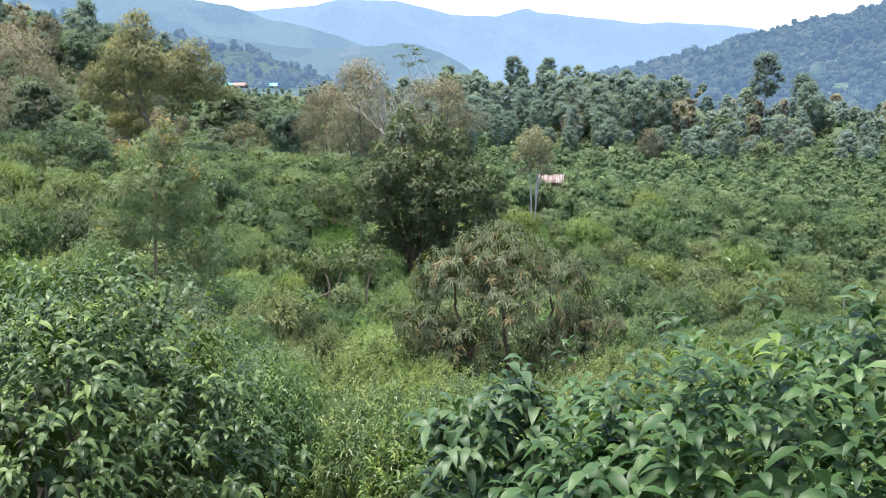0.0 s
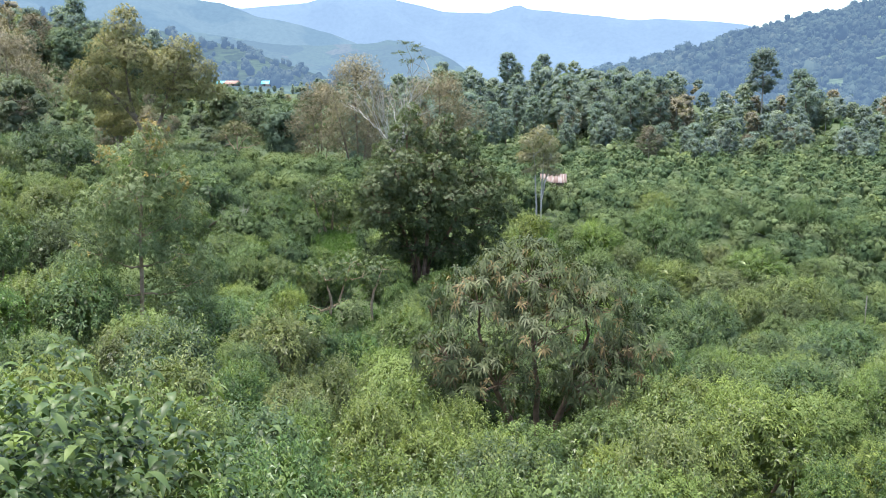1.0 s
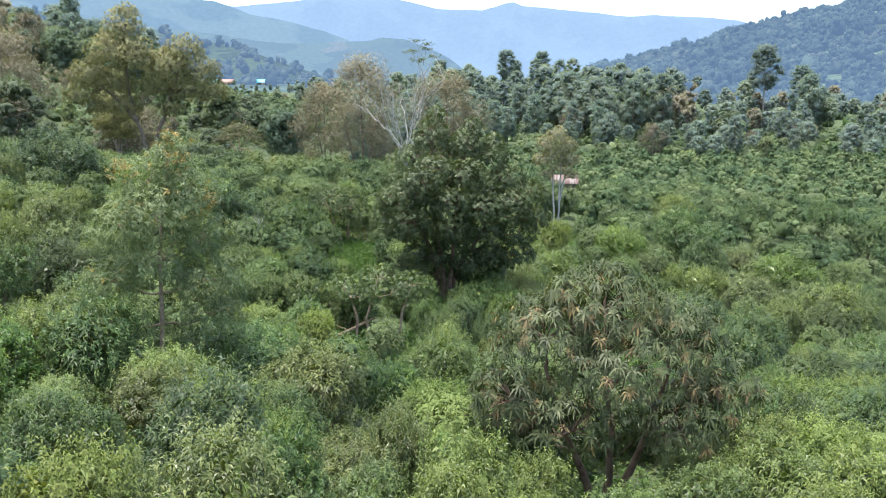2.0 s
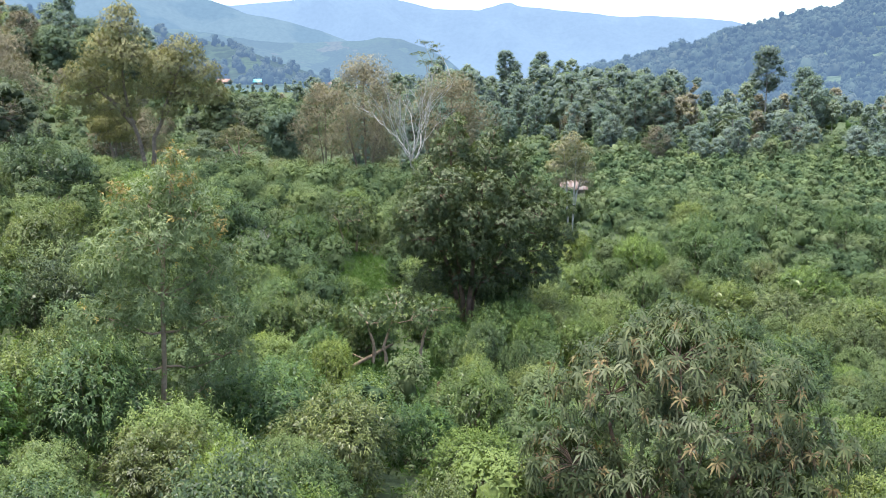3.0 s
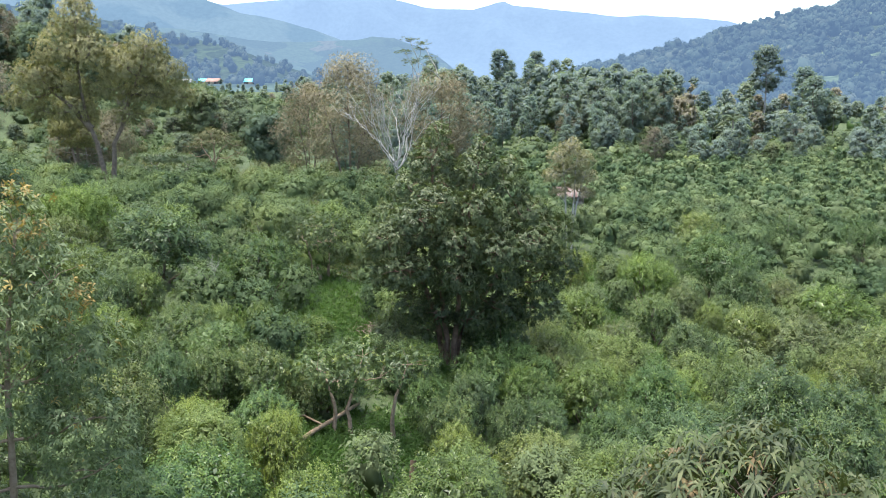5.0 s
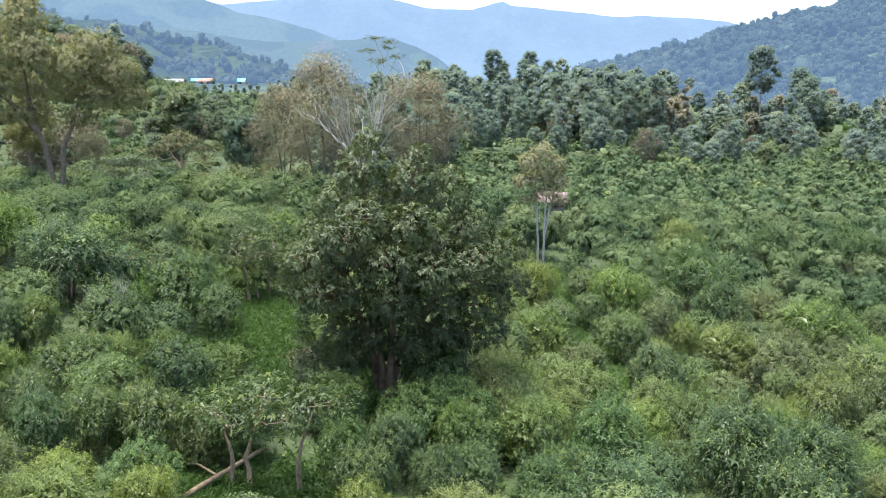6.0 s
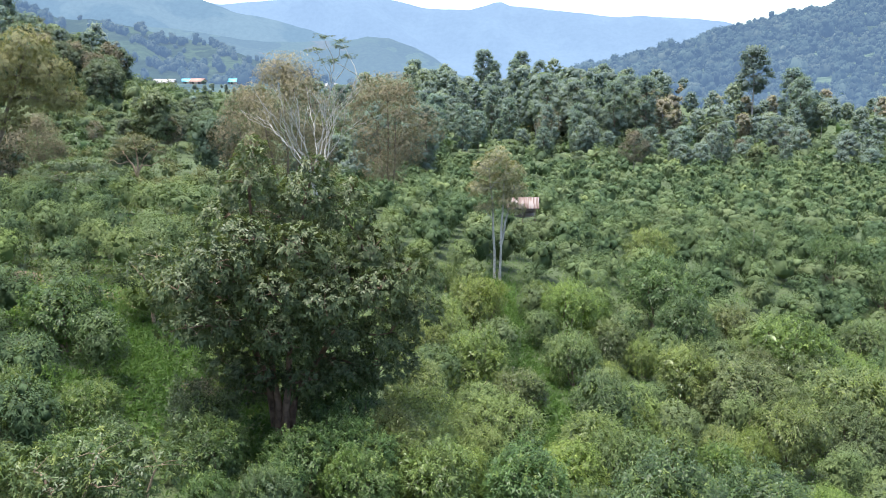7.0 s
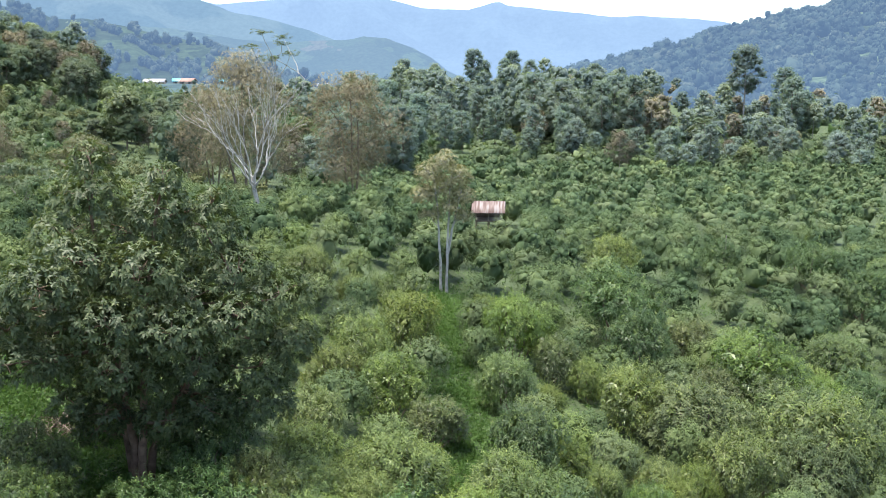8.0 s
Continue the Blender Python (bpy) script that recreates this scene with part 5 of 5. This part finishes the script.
def ridge_woods():
    """The woods on the far hills, joined."""
    rng = np.random.default_rng(31)
    s = Soup()
    for box, n in (((130, 490, 480, 790), 2600), ((90, 400, 300, 480), 900), ((-420, 20, 440, 640), 450)):
        x, y = rng.uniform(box[0], box[1], n), rng.uniform(box[2], box[3], n)
        z = ground(x, y)
        for a, b, c in zip(x, y, z):
            if (c < -10 and a < 60) or abs(a) > 0.62 * b + 10:
                continue
            if a < 60 and ((-0.31 < a / (b - 24) < -0.215 and b < 640) or (a / (b - 24) > -0.2 and rng.random() < 0.45)):
                continue
            r = (2.2 + 3.4 * rng.random() ** 2.2) * (0.75 if b < 480 else 1.0)
            tall = rng.uniform(0.7, 1.4)
            blobs = [(a, b, c + r * 0.45 * tall, r, r, r * tall)]
            for k in range(2):
                blobs.append((a + rng.uniform(-0.6, 0.6) * r, b + rng.uniform(-0.5, 0.5) * r, c + r * rng.uniform(0.7, 1.35) * tall, r * 0.5, r * 0.5, r * 0.5))
            tone = int(rng.choice([0, 0, 1, 2]))
            for b in blobs:
                s.lump(rng, b[:3], [q * 0.84 for q in b[3:6]], tone, 8, 5, 0.25, 0.3)
            p, d = shell_points(rng, blobs, 30, low=-0.1, inner=0.85)
            s.sprigs(rng, p, d, 2, r * 0.24, r * 0.17, (50, 90), 0.15, 0.2, tone, False, d + np.array([0, 0, 0.3]), 0.85)
    n = 1500
    az, q = rng.uniform(-27, -5, n), -rng.random(n) ** 0.9 * 0.75
    thick = np.sin(az * 1.9 + 3.1 * np.sin(q * 9)) + np.sin(q * 23 + az * 0.7) + rng.normal(size=n) * 0.5
    for (a, b, c), keep in zip(ridge_place(NEAR_HILL, 820, 330, az, q), thick > 0.35):
        if not keep:
            continue
        r = rng.uniform(1.8, 3.8)
        tall, tone = rng.uniform(0.8, 1.5), int(rng.choice([0, 1, 2, 2]))
        blobs = [(a, b, c + r * 0.7 * tall, r, r, r * tall), (a + rng.uniform(-0.5, 0.5) * r, b, c + r * 1.3 * tall, r * 0.55, r * 0.55, r * 0.55)]
        for bl in blobs:
            s.lump(rng, bl[:3], [w * 0.84 for w in bl[3:6]], tone, 8, 5, 0.25, 0.3)
        p, d = shell_points(rng, blobs, 40, low=-0.1, inner=0.75)
        s.sprigs(rng, p, d, 2, r * 0.24, r * 0.17, (50, 90), 0.15, 0.2, tone, False, d + np.array([0, 0, 0.3]), 0.85)
    ob = new("backdrop_woods", s.mesh("backdrop_woods", HAZED_WOODS))
    tagged(ob, "woods covering the far hills, tinted blue by painted haze", "woods", kind="stuff")


ridge_woods()


# ---- village and hut ----
def box_soup(s, x0, x1, y0, y1, z0, z1, slot=0):
    v = [(x0, y0, z0), (x1, y0, z0), (x1, y1, z0), (x0, y1, z0), (x0, y0, z1), (x1, y0, z1), (x1, y1, z1), (x0, y1, z1)]
    s.add(v, [(0, 3, 2, 1), (4, 5, 6, 7), (0, 1, 5, 4), (1, 2, 6, 5), (2, 3, 7, 6), (3, 0, 4, 7)], slot)


def rust_mat():
    m, nt, b, out = nodes_of("rusty_roof_sheet")
    tc = nt.nodes.new("ShaderNodeTexCoord")
    mp = nt.nodes.new("ShaderNodeMapping")
    mp.inputs["Scale"].default_value = (3.5, 0.25, 0.25)
    n = nt.nodes.new("ShaderNodeTexNoise")
    n.inputs["Scale"].default_value, n.inputs["Detail"].default_value = 1.6, 5.0
    nt.links.new(tc.outputs["Object"], mp.inputs["Vector"])
    nt.links.new(mp.outputs[0], n.inputs["Vector"])
    nt.links.new(ramp(nt, n.outputs["Fac"], [(0.42, (0.19, 0.165, 0.155)), (0.5, (0.13, 0.085, 0.07)), (0.58, (0.075, 0.038, 0.03))]), b.inputs["Base Color"])
    b.inputs["Roughness"].default_value, b.inputs["Metallic"].default_value = 0.6, 0.2
    return m


RUST = rust_mat()
PLANK = bark_mat("weathered_plank", (0.12, 0.09, 0.07), (0.25, 0.2, 0.15))
TURQ = plain_mat("turquoise_roof", (0.13, 0.46, 0.52), 0.5)
WHITE_ROOF = plain_mat("pale_roof", (0.36, 0.35, 0.35), 0.5)
BRICK_ROOF = plain_mat("brown_roof", (0.3, 0.18, 0.14), 0.7)
WALL = plain_mat("house_wall", (0.2, 0.18, 0.16), 0.8)


def corrugated(s, w, d, z_eave, z_ridge, thick=0.03, n=40):
    """One slope of roof sheet, rippled across, from the ridge line at y = 0 to the eave at y = -d."""
    x = np.linspace(-w / 2, w / 2, n)
    rip = 0.03 * np.cos(np.arange(n) * np.pi)
    top = np.stack([np.stack([x, np.zeros(n), z_ridge + rip], -1), np.stack([x, np.full(n, -d), z_eave + rip], -1)])
    v = np.concatenate([top, top - np.array([0, 0, thick])]).reshape(-1, 3)
    f = []
    for k in range(n - 1):
        f += [(k, n + k, n + k + 1, k + 1), (2 * n + k, 2 * n + k + 1, 3 * n + k + 1, 3 * n + k), (n + k, 3 * n + k, 3 * n + k + 1, n + k + 1)]
    s.add(v, f)


def field_hut(x, y):
    hut = new("field_hut")
    for side in (1, -1):
        r = Soup()
        corrugated(r, 3.4, 2.0, 1.4, 2.35)
        ob = part("roof_sheet", r, RUST, hut, "rusty corrugated roof sheet")
        if side < 0:
            ob.rotation_euler = (0, 0, math.pi)
    for a in (-1.3, 0, 1.3):
        for b in (-1.4, 1.4):
            s = Soup()
            s.tube([(a, b, -1.0), (a + 0.02, b, 1.0), (a, b, 1.7)], [0.07, 0.065, 0.06], 7)
            part("post", s, PLANK, hut)
    s = Soup()
    box_soup(s, -1.35, 1.35, -1.35, 1.35, 0.4, 0.5)
    part("deck", s, PLANK, hut)
    s = Soup()
    box_soup(s, -1.3, 1.3, 1.3, 1.36, 0.5, 1.6)
    part("back_wall", s, PLANK, hut)
    place(hut, x, y, gz(x, y) + 0.5, -0.12, 0.84)
    tagged(hut, "open wooden field hut with rusty corrugated roof", "hut")


field_hut(12.1, 101.0)


def house(x, y, w, d, h, roof_mat, turn, label):
    ob = new("house")
    s = Soup()
    box_soup(s, -w / 2, w / 2, -d / 2, d / 2, -1.5, h)
    part("wall", s, WALL, ob)
    r = Soup()
    e, rise = 0.6, d * 0.28
    v = [(-w / 2 - e, -d / 2 - e, h - 0.2), (w / 2 + e, -d / 2 - e, h - 0.2), (w / 2 + e, 0, h + rise), (-w / 2 - e, 0, h + rise), (-w / 2 - e, d / 2 + e, h - 0.2), (w / 2 + e, d / 2 + e, h - 0.2)]
    v += [(a, b, c - 0.15) for a, b, c in v]
    r.add(v, [(0, 1, 2, 3), (3, 2, 5, 4), (6, 9, 8, 7), (9, 10, 11, 8), (0, 6, 7, 1), (4, 5, 11, 10), (0, 3, 9, 6), (3, 4, 10, 9), (1, 7, 8, 2), (2, 8, 11, 5)])
    part("roof", r, roof_mat, ob, label.split(" house")[0] + " roof")
    for k in (-0.25, 0.25):
        q = Soup()
        box_soup(q, k * w - 0.5, k * w + 0.5, -d / 2 - 0.05, -d / 2 + 0.02, 0.9, 2.0)
        part("window", q, plain_dark, ob)
    place(ob, x, y, gz(x, y) - 0.9, turn, 0.85)
    tagged(ob, label, "house", "village houses")


plain_dark = plain_mat("dark_opening", (0.04, 0.045, 0.05), 0.3)
for hx, hy, hw, hd, hm, ht, hl in [(-85.5, 470, 9, 7, TURQ, 0.1, "small house with a turquoise metal roof"), (-92.5, 474, 7, 6, WHITE_ROOF, 0.4, "small house with a pale roof"), (-103.5, 470, 9, 7, BRICK_ROOF, -0.2, "small house with a brown roof"),
                                   (-110, 478, 8, 6, TURQ, 0.2, "small house with a turquoise metal roof"), (-120, 472, 14, 7, WHITE_ROOF, 0.0, "long house with a pale roof"), (-42, 500, 8, 6, WHITE_ROOF, 0.1, "small house with a pale roof"), (-51, 494, 7, 5, BRICK_ROOF, 0.3, "small house with a brown roof")]:
    house(hx, hy, hw * 0.8, hd * 0.85, 2.4, hm, ht, hl)


# ---- grass ----
def grass():
    rng = np.random.default_rng(3)
    n = 30000
    y = 3 + 84 * rng.random(n) ** 0.85
    x = rng.uniform(-1, 1, n) * (0.54 * y + 7)
    spots = np.array([c for c in CLEAR if 20 < c[1] < 75])
    pick = spots[rng.integers(0, len(spots), n // 2)]
    x[: n // 2] = pick[:, 0] + rng.normal(size=n // 2) * pick[:, 2] * 0.8
    y[: n // 2] = pick[:, 1] + rng.normal(size=n // 2) * pick[:, 2] * 0.8
    m = 16000
    ys = rng.uniform(56, 112, m)
    xs = rng.uniform(-0.55, -0.05, m) * ys
    x, y, n = np.concatenate([x, xs]), np.concatenate([y, ys]), n + m
    p = np.stack([x, y, ground(x, y) - 0.02], -1)
    s = Soup()
    s.sprigs(rng, p, rng.normal(size=(n, 3)) * 0.3 + np.array([0, 0, 1.0]), 6, 0.36, 0.045, (15, 80), 0.3, 0.05, np.repeat([0, 1], [n - m, m]))
    ob = new("grass", s.mesh("grass", [GRASS, GRASS_DRY]))
    tagged(ob, "long green grass and weeds on the slope", "grass", kind="stuff")


grass()


def weeds():
    """Low leafy weeds between the bushes."""
    rng = np.random.default_rng(4)
    n = 12000
    y = 3.5 + 62 * rng.random(n) ** 0.85
    x = rng.uniform(-1, 1, n) * (0.52 * y + 6)
    for a, b, q in OPEN_GRASS:
        keep = (x - a) ** 2 + (y - b) ** 2 > (q * 0.8) ** 2
        x, y = x[keep], y[keep]
    n = len(x)
    h = rng.uniform(0.02, 0.25, n)
    p = np.stack([x, y, ground(x, y) + h], -1)
    s = Soup()
    s.sprigs(rng, p, rng.normal(size=(n, 3)) * 0.4 + np.array([0, 0, 1.0]), 5, 0.17, 0.075, (40, 85), 0.25, 0.6, rng.integers(0, 3, n))
    ob = new("weeds", s.mesh("weeds", [TEA, GRASS, TEA_DARK]))
    tagged(ob, "low leafy weeds between the tea bushes", "weeds", kind="stuff")


weeds()


# ---- single things between the bushes ----
def soil_patch(x, y, rx, ry, seed):
    """Bare trodden soil, a little above the grass, with a ragged edge."""
    rng = np.random.default_rng(seed)
    n = 40
    a = np.linspace(0, 6.283, n, endpoint=False)
    edge = 1 + 0.18 * np.sin(a * 3 + rng.uniform(0, 6)) + 0.12 * np.sin(a * 7 + rng.uniform(0, 6))
    rings = np.array([0.02, 0.35, 0.7, 1.0])
    px = x + rings[:, None] * (np.cos(a) * edge)[None] * rx
    py = y + rings[:, None] * (np.sin(a) * edge)[None] * ry
    lift = np.array([0.07, 0.065, 0.05, -0.06])[:, None]
    i, k = np.arange(3)[:, None] * n, np.arange(n)[None]
    s = Soup()
    s.add(np.stack([px, py, ground(px, py) + lift], -1), np.stack([i + k, i + n + k, i + n + (k + 1) % n, i + (k + 1) % n], -1))
    ob = new("soil_patch", s.mesh("soil_patch", SOIL, smooth=True))
    tagged(ob, "bare patch of reddish trodden soil in the grass", "soil", kind="structure")


SOIL = bark_mat("trodden_soil", (0.12, 0.08, 0.05), (0.22, 0.16, 0.1), 3.0, 0.95)
soil_patch(-10.2, 57.1, 2.1, 1.2, 1)
soil_patch(-4.3, 49.3, 1.3, 0.7, 2)
soil_patch(-13.2, 57.5, 1.4, 0.9, 3)

def brush_pile(x, y, n):
    """Cut dry branches thrown on a heap."""
    rng = np.random.default_rng(61)
    ob = new("brush_pile")
    for k in range(n):
        s = Soup()
        a, q = rng.uniform(0, 6.28), rng.normal(size=2) * 0.35
        d = np.array([math.cos(a), math.sin(a), rng.uniform(-0.1, 0.25)]) * rng.uniform(0.4, 0.85)
        c = np.array([q[0], q[1], 0.08 + 0.3 * rng.random()])
        s.tube(curve_pts(c - d, c + d, rng.normal(size=3) * 0.08, 6, rng), np.linspace(0.022, 0.008, 6), 5)
        for m in range(3):
            e = c + d * rng.uniform(-0.4, 0.8)
            s.tube(curve_pts(e, e + unit(d + rng.normal(size=3) * 0.4) * 0.4, (0, 0, 0.03), 4, rng), np.linspace(0.01, 0.004, 4), 4)
        part("branch", s, BARK, ob)
    place(ob, x, y)
    tagged(ob, "heap of cut brown dry branches beside the dark tree", "brush pile")


brush_pile(-4.3, 48.9, 22)

dead = bare_tree("dead_shrub", 52, 11.0, 0)
place(dead, -10.3, 46.5, gz(-10.3, 46.5), 0.5, 0.22)
tagged(dead, "grey leafless dead shrub among the tea bushes", "shrub")

old_tea = grown_tree("old_tea_tree", 53, [(-1.3, 0, 2.0, 0.9, 0.8, 0.55), (0, 0.2, 2.3, 1.0, 0.9, 0.6), (1.3, 0, 2.1, 0.9, 0.8, 0.55), (0.5, -0.5, 1.9, 0.8, 0.6, 0.45), (-0.7, -0.5, 1.8, 0.7, 0.6, 0.4)],
                     [[(-0.8, -0.1, -0.3), (-0.82, -0.1, 1.0), (-1.1, 0, 1.9)], [(-0.35, -0.2, -0.3), (-0.4, -0.2, 0.9), (-0.1, 0, 2.0)], [(0.8, 0, -0.3), (0.85, 0, 0.9), (1.2, 0, 1.9)]],
                     760, 0.12, [TEA_DARK, TEA_YOUNG], BARK_TAN, per=6, aspect=0.36, droop=0.25, inner=0.6, slot_share=0.15, root_r=0.08)
place(old_tea, -4.2, 38.9)
tagged(old_tea, "old tea tree with three bare trunks", "tree", "old tea trees")
copy_at(old_tea, -7.2, 55.2, 1.2, 1.1)

log = new("fallen_log")
s_log = Soup()
s_log.tube([(x, y, gz(x, y) + up) for x, y, up in ((-6.0, 37.3, 0.1), (-5.6, 38.0, 0.22), (-5.1, 38.8, 0.36), (-4.4, 39.9, 0.5))], [0.07, 0.068, 0.06, 0.05], 9)
part("stem", s_log, LOG_WOOD, log, smooth=True)
s_br = Soup()
s_br.tube([(x, y, gz(x, y) + up) for x, y, up in ((-5.3, 38.5, 0.3), (-5.9, 38.9, 0.34), (-6.5, 39.0, 0.22))], [0.035, 0.03, 0.02], 7)
part("branch", s_br, LOG_WOOD, log, smooth=True)
tagged(log, "fallen bark-stripped log lying in the grass", "log")

stump = new("tree_stump")
s_st = Soup()
s_st.tube([(0, 0, -0.2), (0.02, 0, 0.4), (0.05, 0.02, 0.95), (0.05, 0.02, 0.97)], [0.13, 0.1, 0.085, 0.01], 9)
part("trunk", s_st, BARK_RED, stump, smooth=True)
place(stump, -2.8, 35.8)
tagged(stump, "short broken tree stump in the grass", "stump")

def stake(x, y, h):
    ob = new("stake")
    s = Soup()
    s.tube([(0, 0, -0.3), (0.01, 0, h * 0.5), (0.03, 0.01, h), (0.03, 0.01, h + 0.01)], [0.045, 0.042, 0.04, 0.005], 8)
    part("pole", s, BARK_PALE, ob)
    place(ob, x, y)
    tagged(ob, "thin pale wooden stake standing in the tea field", "stake", "stakes")


stake(29, 90, 3.2)
stake(27.2, 59.8, 3.4)


def palm(name, x, y, trunk_h, frond, n, label):
    """A palm: ringed trunk, a head of drooping fronds, each with leaflets to both sides."""
    rng = np.random.default_rng(int(x * 10) + 7)
    root = new(name)
    w = Soup()
    pts = curve_pts((0, 0, -0.4), (0.3, 0, trunk_h), (0.2, 0, 0), 12)
    w.tube(pts, np.linspace(0.24, 0.15, 12) * (1 + 0.12 * (np.arange(12) % 2)), 8)
    part("trunk", w, BARK_PALE, root)
    for k in range(n):
        a, up = k * 2.4, rng.uniform(-0.25, 1.2)
        t = np.linspace(0, 1, 14)[:, None]
        d = np.array([math.cos(a) * math.cos(up), math.sin(a) * math.cos(up), math.sin(up)])
        rib = np.array([0.3, 0, trunk_h]) + d * frond * t + np.array([0, 0, -0.55 * frond]) * t ** 2
        s = Soup()
        s.tube(rib, np.linspace(0.035, 0.01, 14), 4)
        side = unit(np.cross(d, [0, 0, 1.0]))
        for sg in (-1, 1):
            dd = side * sg + d * 0.5 + np.array([0, 0, -0.25])
            s.leaves(rib[2:], np.tile(dd, (12, 1)), np.tile([0, 0, 1.0], (12, 1)), frond * 0.36 * np.sin(np.linspace(0.6, 2.7, 12)), 0.22, 0.3)
        part("frond", s, PALM_LEAF, root)
    place(root, x, y)
    tagged(root, label, "palm")


PALM_LEAF = leaf_mat("palm_leaf", (0.075, 0.105, 0.052), (0.102, 0.136, 0.07), (0.14, 0.172, 0.095), rough=0.5)
palm("low_palm", 31, 186, 2.2, 3.4, 22, "low bushy palm at the edge of the tea field")
palm("tall_palm", 65, 210, 8.0, 3.6, 18, "tall palm with a slim pale trunk")
